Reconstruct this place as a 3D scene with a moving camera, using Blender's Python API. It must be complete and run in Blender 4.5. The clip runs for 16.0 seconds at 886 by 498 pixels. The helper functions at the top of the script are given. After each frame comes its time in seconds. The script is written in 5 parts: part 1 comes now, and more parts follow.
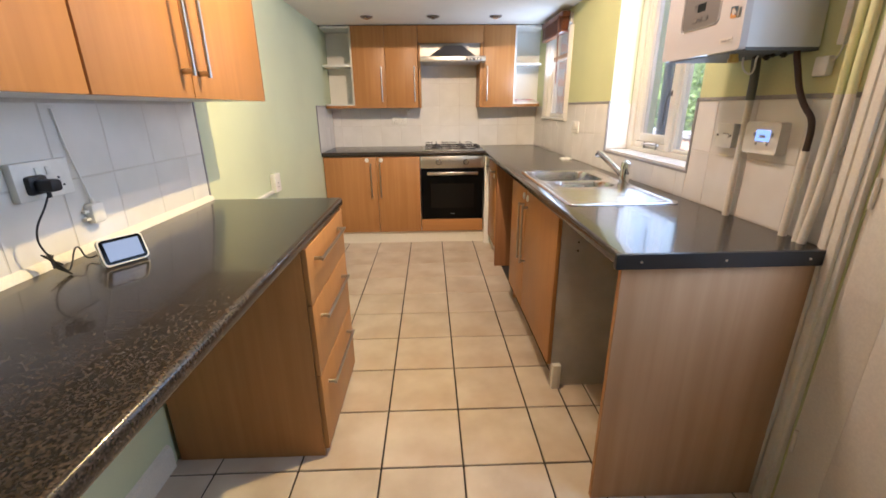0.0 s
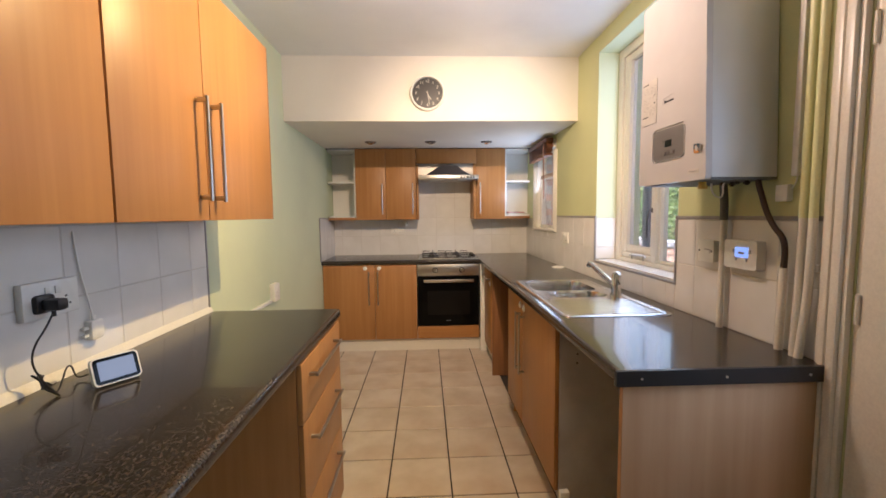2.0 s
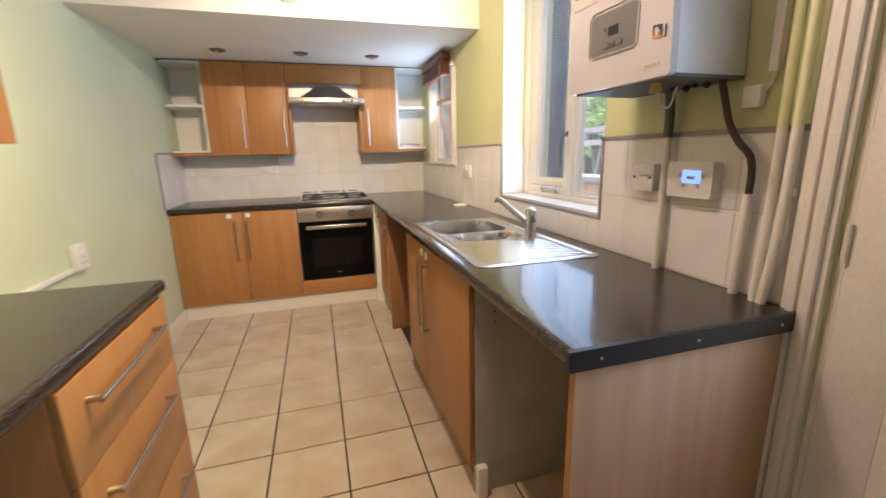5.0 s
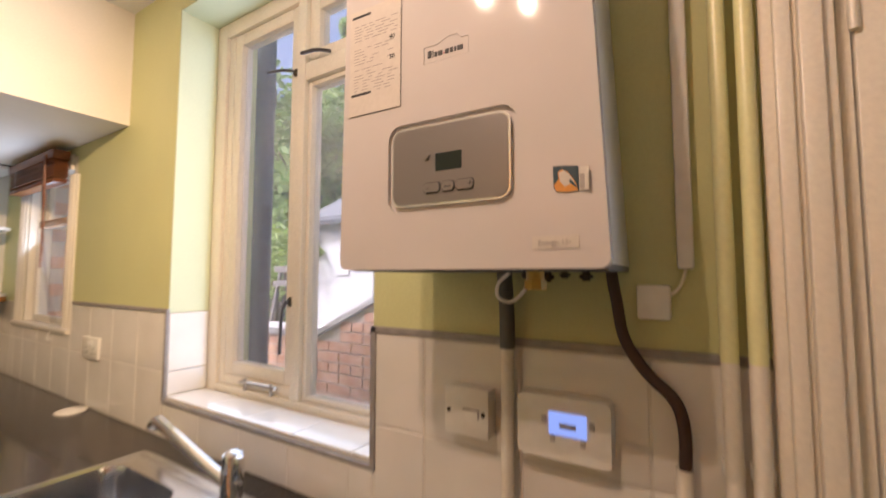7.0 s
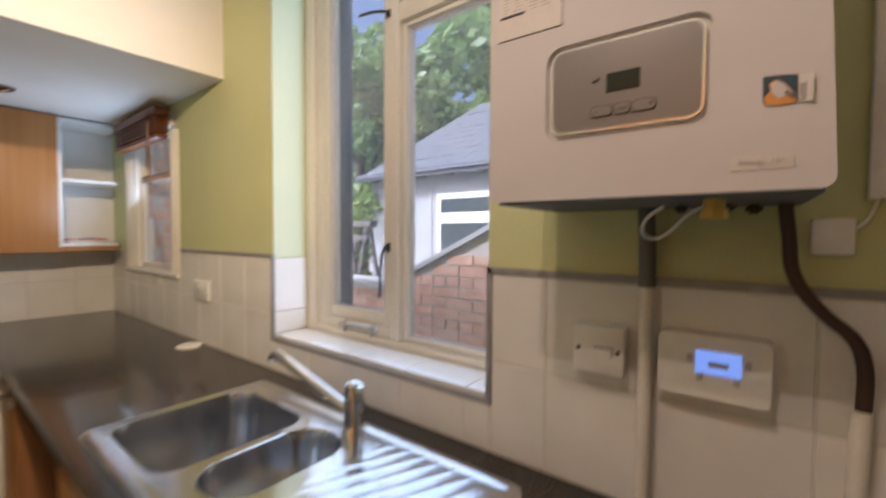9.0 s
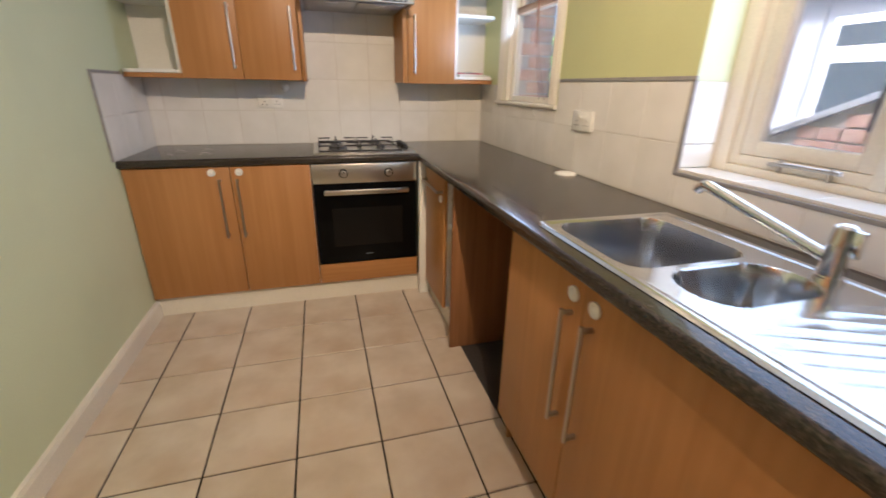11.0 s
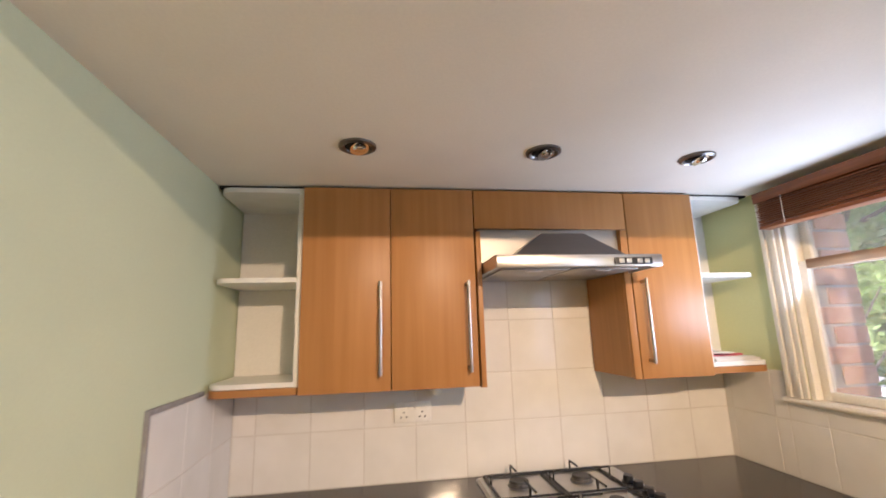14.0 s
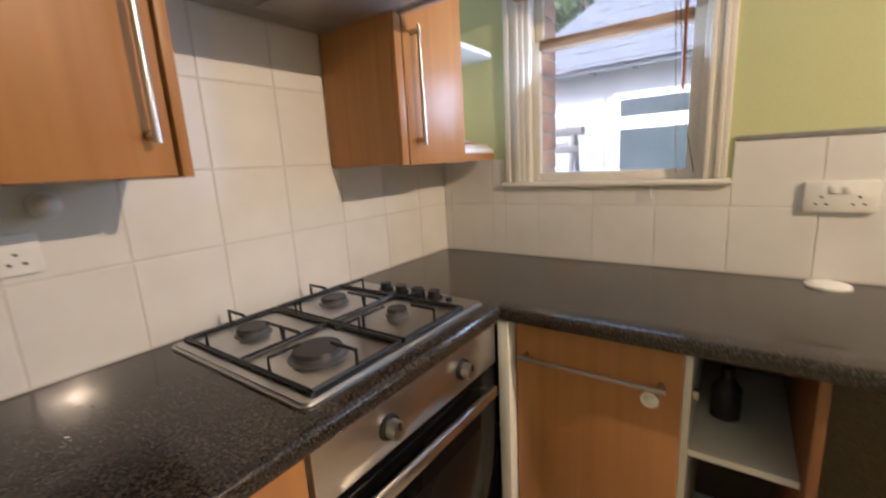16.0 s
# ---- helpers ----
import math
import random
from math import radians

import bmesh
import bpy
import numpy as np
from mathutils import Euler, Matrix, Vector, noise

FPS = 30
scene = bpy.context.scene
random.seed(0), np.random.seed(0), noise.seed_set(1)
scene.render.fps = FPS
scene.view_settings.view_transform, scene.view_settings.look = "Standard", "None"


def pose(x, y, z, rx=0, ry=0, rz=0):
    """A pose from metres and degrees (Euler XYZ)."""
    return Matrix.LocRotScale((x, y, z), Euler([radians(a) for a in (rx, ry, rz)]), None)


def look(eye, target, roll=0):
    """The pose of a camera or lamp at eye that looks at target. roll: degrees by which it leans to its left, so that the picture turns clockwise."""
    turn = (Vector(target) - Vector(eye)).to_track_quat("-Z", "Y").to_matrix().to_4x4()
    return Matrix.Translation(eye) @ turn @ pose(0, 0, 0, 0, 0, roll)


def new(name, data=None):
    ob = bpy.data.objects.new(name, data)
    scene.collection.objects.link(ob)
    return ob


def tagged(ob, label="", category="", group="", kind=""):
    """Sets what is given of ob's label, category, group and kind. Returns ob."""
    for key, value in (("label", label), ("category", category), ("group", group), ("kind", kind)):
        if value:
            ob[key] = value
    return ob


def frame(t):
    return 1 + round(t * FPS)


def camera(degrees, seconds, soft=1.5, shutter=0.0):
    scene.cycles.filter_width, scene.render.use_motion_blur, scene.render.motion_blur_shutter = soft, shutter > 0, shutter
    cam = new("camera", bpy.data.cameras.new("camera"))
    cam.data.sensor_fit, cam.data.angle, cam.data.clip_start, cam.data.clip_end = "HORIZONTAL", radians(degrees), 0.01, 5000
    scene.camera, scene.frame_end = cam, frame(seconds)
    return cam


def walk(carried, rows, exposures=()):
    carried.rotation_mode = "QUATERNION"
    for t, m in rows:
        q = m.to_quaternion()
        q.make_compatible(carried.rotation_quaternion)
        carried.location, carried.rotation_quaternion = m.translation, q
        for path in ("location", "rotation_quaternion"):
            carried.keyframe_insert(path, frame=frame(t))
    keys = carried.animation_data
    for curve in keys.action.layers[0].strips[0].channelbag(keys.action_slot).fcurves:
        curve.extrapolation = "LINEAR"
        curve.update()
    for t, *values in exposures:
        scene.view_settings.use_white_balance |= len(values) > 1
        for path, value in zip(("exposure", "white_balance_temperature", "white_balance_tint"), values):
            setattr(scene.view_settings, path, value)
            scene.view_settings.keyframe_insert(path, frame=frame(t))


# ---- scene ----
cam = camera(93.6, 16.0, 1.6, 0.4)
PATH = [
    (0, (1.019, -4.614, 1.302), (1.072, -2.721, 0.658), -0.6),
    (0.5, (1.014, -4.62, 1.31), (1.074, -2.69, 0.788), -0.5),
    (1, (1.011, -4.622, 1.32), (1.076, -2.662, 0.93), -0.6),
    (1.5, (1.014, -4.63, 1.332), (1.082, -2.648, 1.072), -0.7),
    (2, (1.013, -4.636, 1.344), (1.094, -2.645, 1.182), -0.6),
    (2.5, (1.015, -4.63, 1.351), (1.104, -2.636, 1.223), -0.8),
    (3, (1.015, -4.602, 1.343), (1.119, -2.615, 1.141), -1.0),
    (3.2, (1.02, -4.585, 1.329), (1.124, -2.604, 1.076), -1.2),
    (5.3, (1.113, -4.054, 1.286), (1.857, -2.256, 0.826), -1.7),
    (5.5, (1.121, -3.965, 1.309), (2.025, -2.232, 0.883), -2.2),
    (6, (1.133, -3.718, 1.37), (2.49, -2.272, 1.106), -1.4),
    (6.5, (1.212, -3.571, 1.377), (2.794, -2.352, 1.271), -0.7),
    (7, (1.425, -3.424, 1.441), (3.127, -2.382, 1.572), 0.1),
    (7.5, (1.528, -3.344, 1.517), (3.273, -2.413, 1.810), 0.7),
    (8, (1.575, -3.299, 1.542), (3.339, -2.421, 1.881), 0.6),
    (8.5, (1.54, -3.298, 1.513), (3.266, -2.314, 1.739), 0.3),
    (9, (1.344, -3.293, 1.402), (2.921, -2.066, 1.334), 0.3),
    (9.5, (1.124, -3.303, 1.331), (2.464, -1.87, 0.945), 0.6),
    (10, (1.085, -3.279, 1.292), (2.141, -1.692, 0.686), 0.7),
    (10.2, (1.050, -3.255, 1.284), (2.010, -1.637, 0.610), 0.9),
    (12.3, (0.934, -2.475, 1.284), (0.852, -0.604, 0.581), 1.0),
    (12.5, (0.868, -2.383, 1.271), (0.761, -0.484, 0.653), 0.6),
    (13, (0.799, -2.117, 1.343), (0.69, -0.145, 1.031), 0.1),
    (13.5, (0.726, -1.969, 1.437), (0.741, 0.029, 1.516), -0.5),
    (14, (0.575, -1.805, 1.509), (0.869, 0.138, 1.881), -1.7),
    (14.5, (0.495, -1.611, 1.521), (1.15, 0.232, 1.942), -2.6),
    (15, (0.563, -1.397, 1.47), (1.554, 0.324, 1.706), -2.7),
    (15.5, (0.601, -1.237, 1.375), (1.917, 0.266, 1.282), -3.1),
    (16, (0.589, -1.106, 1.299), (2.175, 0.044, 0.896), -3.2),
]
walk(cam, [(t, look(e, g, r)) for t, e, g, r in PATH], [(0, 2.02, 5150, 19), (1, 1.76, 5250, 21), (2, 1.47, 5350, 22), (3, 1.4, 5350, 23), (5.5, 1.93, 5100, 18), (6.5, 1.54, 5550, 23), (7, 1.36, 5850, 25), (7.5, 1.1, 5600, 25), (8.2, 0.94, 5400, 25), (8.7, 0.92, 5200, 21), (9, 1.03, 5200, 19), (9.5, 1.22, 5400, 21), (10, 1.28, 5350, 20), (12.5, 2.2, 4700, 18), (13, 2.23, 4900, 28), (13.5, 2.32, 5300, 26), (14, 2.1, 5450, 24), (15, 1.68, 5250, 21), (16, 1.7, 5100, 20)])

# ---- world, sun, lamps ----
world = bpy.data.worlds.new("sky")
scene.world = world
world.use_nodes = True
wn = world.node_tree.nodes
sky = wn.new("ShaderNodeTexSky")
sky.sky_type, sky.sun_disc = "NISHITA", False
sky.sun_elevation, sky.sun_rotation = radians(48), radians(302.7)
sky.air_density, sky.dust_density = 0.8, 10.0
wn["Background"].inputs["Strength"].default_value = 0.15
world.node_tree.links.new(sky.outputs[0], wn["Background"].inputs["Color"])

sun = new("sun", bpy.data.lights.new("sun", "SUN"))
sun.data.energy, sun.data.angle, sun.data.color = 2.9, radians(8), (1.0, 0.95, 0.88)
sun.matrix_world = look((0, 0, 0), (0.56, -0.36, -0.743))

bulb_light = new("bulb_light", bpy.data.lights.new("bulb_light", "POINT"))
LAMP = (1.222, -3.01, 2.268)
bulb_light.data.energy, bulb_light.data.color, bulb_light.data.shadow_soft_size = 6.4, (1.0, 0.70, 0.44), 0.011
bulb_light.location = (LAMP[0] - 0.057, LAMP[1] - 0.05, LAMP[2] + 0.008)
second = new("bulb_light", bulb_light.data)
second.location = (LAMP[0] + 0.057, LAMP[1] + 0.05, LAMP[2] - 0.008)
# spot lamps added at the bulbs to lift the far end and left cabinets
for b, aim, watts, cone, tone in ((second, (1.52, -0.5, 1.00), 54.0, 92, (1.0, 0.68, 0.33)), (bulb_light, (0.32, -3.20, 1.28), 31.0, 134, (1.0, 0.66, 0.14))):
    beam = new("added_spot", bpy.data.lights.new("added_spot", "SPOT"))
    beam.data.energy, beam.data.color, beam.data.shadow_soft_size = watts, tone, 0.014
    beam.data.spot_size, beam.data.spot_blend = radians(cone), 1.0
    beam.matrix_world = look(b.location, aim)


# area lamps as daylight in the window openings; up: how far they turn upwards
# the lamp in the door pane is added to brighten the end panel
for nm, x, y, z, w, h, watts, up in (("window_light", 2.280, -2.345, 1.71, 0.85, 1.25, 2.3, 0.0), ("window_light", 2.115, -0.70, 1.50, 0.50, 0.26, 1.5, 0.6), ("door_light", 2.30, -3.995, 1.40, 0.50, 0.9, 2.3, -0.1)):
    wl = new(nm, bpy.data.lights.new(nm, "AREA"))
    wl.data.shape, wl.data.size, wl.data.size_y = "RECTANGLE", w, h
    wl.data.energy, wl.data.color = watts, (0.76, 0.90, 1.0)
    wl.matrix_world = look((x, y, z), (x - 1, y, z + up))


# ---- materials ----
def material(name, color, rough=0.5, metal=0.0, spec=0.5):
    m = bpy.data.materials.new(name)
    m.use_nodes = True
    p = m.node_tree.nodes["Principled BSDF"]
    p.inputs["Base Color"].default_value = (*color, 1)
    p.inputs["Roughness"].default_value = rough
    p.inputs["Metallic"].default_value = metal
    p.inputs["Specular IOR Level"].default_value = spec
    return m


def nodes_of(m):
    return m.node_tree.nodes, m.node_tree.links, m.node_tree.nodes["Principled BSDF"]


def coords(m, scale=(1, 1, 1), kind="Object"):
    n, l, p = nodes_of(m)
    c, k = n.new("ShaderNodeTexCoord"), n.new("ShaderNodeMapping")
    k.inputs["Scale"].default_value = scale
    l.new(c.outputs[kind], k.inputs["Vector"])
    return k.outputs[0]


def grain(m, low, high, scale=(1, 1, 1), size=5.0, detail=6, at=(0.3, 0.7), bump=0.0, rough=None, offset=False):
    """Two colours mixed by a noise, with relief and roughness from it."""
    n, l, p = nodes_of(m)
    t = n.new("ShaderNodeTexNoise")
    t.inputs["Scale"].default_value, t.inputs["Detail"].default_value = size, detail
    v = coords(m, scale)
    if offset:
        o, a = n.new("ShaderNodeObjectInfo"), n.new("ShaderNodeVectorMath")
        a.operation = "MULTIPLY_ADD"
        a.inputs[1].default_value = (1, 1, 1)
        s = n.new("ShaderNodeMath")
        s.operation = "MULTIPLY"
        s.inputs[1].default_value = 37.0
        l.new(o.outputs["Random"], s.inputs[0])
        l.new(v, a.inputs[0])
        l.new(s.outputs[0], a.inputs[2])
        v = a.outputs[0]
    l.new(v, t.inputs["Vector"])
    r = n.new("ShaderNodeValToRGB")
    r.color_ramp.elements[0].position, r.color_ramp.elements[1].position = at
    r.color_ramp.elements[0].color, r.color_ramp.elements[1].color = (*low, 1), (*high, 1)
    l.new(t.outputs["Fac"], r.inputs["Fac"])
    l.new(r.outputs["Color"], p.inputs["Base Color"])
    if bump:
        b = n.new("ShaderNodeBump")
        b.inputs["Strength"].default_value, b.inputs["Distance"].default_value = bump, 0.002
        l.new(t.outputs["Fac"], b.inputs["Height"])
        l.new(b.outputs["Normal"], p.inputs["Normal"])
    if rough:
        g = n.new("ShaderNodeMapRange")
        g.inputs["To Min"].default_value, g.inputs["To Max"].default_value = rough
        l.new(t.outputs["Fac"], g.inputs["Value"])
        l.new(g.outputs["Result"], p.inputs["Roughness"])
    return r.outputs["Color"], t.outputs["Fac"]


def blotch(m, color_in, tint, scale=1.5, amount=0.35, at=(0.45, 0.75)):
    """A second, larger variation: stains of a tint over a colour."""
    n, l, p = nodes_of(m)
    t, r, x = n.new("ShaderNodeTexNoise"), n.new("ShaderNodeMapRange"), n.new("ShaderNodeMix")
    t.inputs["Scale"].default_value, t.inputs["Detail"].default_value = scale, 3
    l.new(coords(m, (1, 1, 1)), t.inputs["Vector"])
    r.inputs["From Min"].default_value, r.inputs["From Max"].default_value = at
    r.inputs["To Max"].default_value = amount
    l.new(t.outputs["Fac"], r.inputs["Value"])
    x.data_type, x.blend_type = "RGBA", "MIX"
    l.new(r.outputs["Result"], x.inputs["Factor"])
    l.new(color_in, x.inputs["A"])
    x.inputs["B"].default_value = (*tint, 1)
    l.new(x.outputs["Result"], p.inputs["Base Color"])


def paint(name, color, rough=0.6, mottle=0.06, bump=0.05):
    m = material(name, color, rough)
    lo = tuple(c * (1 - mottle) for c in color)
    hi = tuple(min(1, c * (1 + mottle)) for c in color)
    c, f = grain(m, lo, hi, size=140, detail=3, bump=bump)
    blotch(m, c, tuple(x * 0.86 for x in color), 2.3, 0.5)
    return m


def wood(name, low, high, scale, rough=(0.32, 0.45)):
    m = material(name, low, 0.4, 0.0, 0.32)
    c, f = grain(m, low, high, scale, 1.0, 8, (0.32, 0.68), 0.05, rough, True)
    blotch(m, c, tuple(x * 0.8 for x in low), 1.7, 0.4)
    return m


BEECH_LO, BEECH_HI = (0.368, 0.172, 0.050), (0.43, 0.212, 0.066)
beech_z = wood("beech_laminate_upright", BEECH_LO, BEECH_HI, (38, 38, 1.6), (0.34, 0.46))
beech_x = wood("beech_laminate_across", BEECH_LO, BEECH_HI, (1.6, 38, 38), (0.34, 0.46))
# the beech in a darker tone, for the panel beside the machine bay
beech_darker = wood("darker_beech_laminate", (0.20, 0.088, 0.030), (0.27, 0.125, 0.046), (38, 38, 1.6), (0.4, 0.5))
beech_pale = wood("pale_beech_panel", (0.47, 0.285, 0.145), (0.57, 0.365, 0.205), (22, 22, 0.9), (0.3, 0.42))
beech_edge = wood("beech_edging_dark", (0.16, 0.07, 0.03), (0.24, 0.11, 0.05), (40, 40, 5))
blind_wood = wood("varnished_blind_wood", (0.15, 0.05, 0.016), (0.27, 0.10, 0.034), (60, 4, 60), (0.3, 0.4))
bare_rail = wood("weathered_rail_wood", (0.22, 0.12, 0.06), (0.5, 0.34, 0.2), (40, 5, 40), (0.5, 0.7))

counter = material("granite_laminate", (0.02, 0.018, 0.016), 0.22, 0.0, 0.3)
cc, cf = grain(counter, (0.015, 0.0125, 0.0105), (0.135, 0.104, 0.076), (1, 1, 1), 210, 6, (0.45, 0.82), 0.0, (0.12, 0.28))
nodes_of(counter)[2].inputs["Coat Weight"].default_value, nodes_of(counter)[2].inputs["Coat Roughness"].default_value = 0.3, 0.03
blotch(counter, cc, (0.030, 0.024, 0.018), 60, 0.55, (0.44, 0.60))

green = paint("pale_green_paint", (0.60, 0.655, 0.44), 0.6, 0.02, 0.02)
pipe_green = paint("yellow_green_gloss", (0.72, 0.72, 0.38), 0.35, 0.04, 0.05)
olive = paint("olive_green_paint", (0.585, 0.605, 0.30), 0.6, 0.03, 0.03)
white_paint = paint("white_emulsion", (0.80, 0.775, 0.72), 0.7, 0.03, 0.1)
cream_paint = paint("cream_emulsion", (0.80, 0.755, 0.66), 0.7, 0.02, 0.05)
gloss_white = paint("white_gloss_woodwork", (0.76, 0.72, 0.62), 0.32, 0.05, 0.2)
ceiling_paint = paint("ceiling_white", (0.80, 0.80, 0.79), 0.8, 0.03, 0.1)
upvc = material("white_board", (0.78, 0.77, 0.72), 0.35)
uc, uf = grain(upvc, (0.74, 0.73, 0.67), (0.81, 0.80, 0.76), (1, 1, 1), 12, 4, bump=0.03)
plastic = material("white_plastic", (0.78, 0.765, 0.70), 0.35)
pc, pf = grain(plastic, (0.74, 0.725, 0.66), (0.81, 0.80, 0.74), (1, 1, 1), 30, 3)
grey_board = material("grey_unit_side", (0.45, 0.44, 0.43), 0.45)
gc, gf = grain(grey_board, (0.40, 0.39, 0.38), (0.50, 0.49, 0.47), (1, 1, 1), 9, 4)

tile_white = material("white_glazed_tile", (0.74, 0.72, 0.67), 0.12)
tc, tf = grain(tile_white, (0.70, 0.68, 0.625), (0.78, 0.76, 0.71), (1, 1, 1), 6, 3, bump=0.12, offset=True)
grout_grey = paint("grey_grout", (0.62, 0.585, 0.52), 0.8)
grout_pale = paint("pale_grout", (0.66, 0.63, 0.565), 0.7)
trim_grey = material("grey_tile_trim", (0.27, 0.26, 0.25), 0.35)
gg, g2 = grain(trim_grey, (0.23, 0.22, 0.21), (0.32, 0.31, 0.30), (1, 1, 1), 40, 3)

floor_tile = material("cream_floor_tile", (0.6, 0.48, 0.36), 0.33)
fc, ff = grain(floor_tile, (0.51, 0.420, 0.318), (0.65, 0.568, 0.465), (1, 1, 1), 5.5, 7, (0.3, 0.66), 0.12, (0.26, 0.42), True)
blotch(floor_tile, fc, (0.45, 0.29, 0.17), 3.1, 0.4, (0.5, 0.75))
grout_dark = paint("dark_grout", (0.035, 0.028, 0.024), 0.9, 0.3)

steel = material("brushed_steel", (0.62, 0.60, 0.57), 0.28, 1.0)
sc, sf = grain(steel, (0.56, 0.54, 0.51), (0.62, 0.60, 0.57), (8, 1400, 1400), 1.0, 2, rough=(0.26, 0.34))
alloy = material("burner_alloy", (0.16, 0.155, 0.15), 0.5, 0.6)
sink_steel = material("sink_steel", (0.66, 0.66, 0.65), 0.2, 1.0)
s3, s4 = grain(sink_steel, (0.60, 0.60, 0.60), (0.66, 0.66, 0.655), (1, 1, 1), 12, 3, rough=(0.15, 0.23))
hob_steel = material("satin_hob_steel", (0.5, 0.49, 0.475), 0.32, 1.0)
hb1, hb2 = grain(hob_steel, (0.46, 0.45, 0.435), (0.53, 0.52, 0.50), (1, 1, 1), 14, 4, rough=(0.28, 0.38))
hood_steel = material("hood_steel", (0.42, 0.40, 0.38), 0.24, 1.0)
hs, hf = grain(hood_steel, (0.17, 0.155, 0.145), (0.21, 0.195, 0.182), (8, 1400, 1400), 1.0, 2, rough=(0.26, 0.34))
chrome = material("chrome", (0.8, 0.8, 0.8), 0.08, 1.0)
nickel = material("satin_nickel", (0.46, 0.43, 0.39), 0.28, 1.0)
dark_nickel = material("tarnished_nickel", (0.20, 0.185, 0.17), 0.3, 1.0)
black_iron = material("black_enamel", (0.012, 0.012, 0.012), 0.35)
black_glass = material("black_oven_glass", (0.004, 0.004, 0.004), 0.06, 0.0, 0.10)
inner_glass = material("oven_inner_glass", (0.010, 0.009, 0.008), 0.10, 0.0, 0.12)
black_plastic = material("black_plastic", (0.014, 0.014, 0.015), 0.4)
burner_cap = paint("burner_cap", (0.03, 0.028, 0.026), 0.5)
boiler_white = material("boiler_white", (0.57, 0.55, 0.53), 0.08, 0.0, 0.18)
bw, bf = grain(boiler_white, (0.555, 0.535, 0.515), (0.585, 0.565, 0.545), (1, 1, 1), 8, 3, rough=(0.06, 0.10))
boiler_side = material("boiler_side", (0.66, 0.66, 0.64), 0.32)
bs1, bs2 = grain(boiler_side, (0.64, 0.64, 0.62), (0.68, 0.68, 0.66), (1, 1, 1), 6, 3)
panel_grey = material("control_panel_silver", (0.20, 0.185, 0.175), 0.35, 0.25)
panel_rim = material("silver_rim", (0.72, 0.70, 0.68), 0.2, 0.6)
dark_screen = material("dark_screen", (0.008, 0.012, 0.012), 0.12)
paper = paint("white_paper", (0.58, 0.55, 0.49), 0.6, 0.04)
ink = material("dark_ink", (0.03, 0.03, 0.03), 0.6)
grey_ink = material("grey_ink", (0.34, 0.32, 0.30), 0.6)
pipe_grey = paint("grey_pipe_lagging", (0.12, 0.13, 0.13), 0.6)
hose_brown = paint("brown_hose", (0.055, 0.028, 0.018), 0.5)
red_paper = paint("red_magazine", (0.45, 0.09, 0.11), 0.35)
# dark brown that puts the open shelf's inner shade into its back
back_shade = paint("painted_back_shade", (0.085, 0.058, 0.038), 0.7, 0.2)
# brown for the shade on the wall of the machine bay
bay_shade = paint("painted_bay_shade", (0.17, 0.135, 0.085), 0.9, 0.25)
# near-black that puts the shade of gaps and hollows into colour
hollow_shade = material("painted_hollow_shade", (0.01, 0.009, 0.008), 0.9)
sticker_blue = paint("dark_teal_print", (0.02, 0.06, 0.09), 0.35)
sticker_orange = paint("orange_print", (0.62, 0.28, 0.06), 0.35)
valve_yellow = paint("yellow_valve_plastic", (0.55, 0.38, 0.06), 0.4)
dark_metal = material("dark_catch_metal", (0.06, 0.05, 0.045), 0.4, 0.8)
filter_mesh = material("grease_filter", (0.36, 0.34, 0.31), 0.4, 0.6)

glass = bpy.data.materials.new("window_glass")
glass.use_nodes = True
gn, gl = glass.node_tree.nodes, glass.node_tree.links
gn.remove(gn["Principled BSDF"])
see, shine, gmix = gn.new("ShaderNodeBsdfTransparent"), gn.new("ShaderNodeBsdfGlossy"), gn.new("ShaderNodeMixShader")
see.inputs["Color"].default_value = (0.96, 0.97, 0.97, 1)
shine.inputs["Roughness"].default_value = 0.01
gmix.inputs[0].default_value = 0.04
gl.new(see.outputs[0], gmix.inputs[1])
gl.new(shine.outputs[0], gmix.inputs[2])
# translucent film that puts the haze of the bright view into the glass
veil_film, veiled = gn.new("ShaderNodeBsdfTranslucent"), gn.new("ShaderNodeMixShader")
veil_film.inputs["Color"].default_value = (0.85, 0.9, 0.9, 1)
veil_noise, veil_amount = gn.new("ShaderNodeTexNoise"), gn.new("ShaderNodeMapRange")
veil_noise.inputs["Scale"].default_value, veil_noise.inputs["Detail"].default_value = 3.0, 4
veil_amount.inputs["To Min"].default_value, veil_amount.inputs["To Max"].default_value = 0.08, 0.18
gl.new(veil_noise.outputs["Fac"], veil_amount.inputs["Value"])
gl.new(veil_amount.outputs["Result"], veiled.inputs[0])
gl.new(gmix.outputs[0], veiled.inputs[1])
gl.new(veil_film.outputs[0], veiled.inputs[2])
gl.new(veiled.outputs[0], gn["Material Output"].inputs["Surface"])


def glow(name, color, strength):
    m = material(name, tuple(0.06 * c for c in color), 0.3)
    p = nodes_of(m)[2]
    p.inputs["Emission Color"].default_value = (*color, 1)
    p.inputs["Emission Strength"].default_value = strength
    return m


lcd_blue = glow("blue_backlit_screen", (0.36, 0.50, 0.98), 0.34)
display_glow = glow("lit_touch_screen", (0.50, 0.55, 0.62), 0.16)

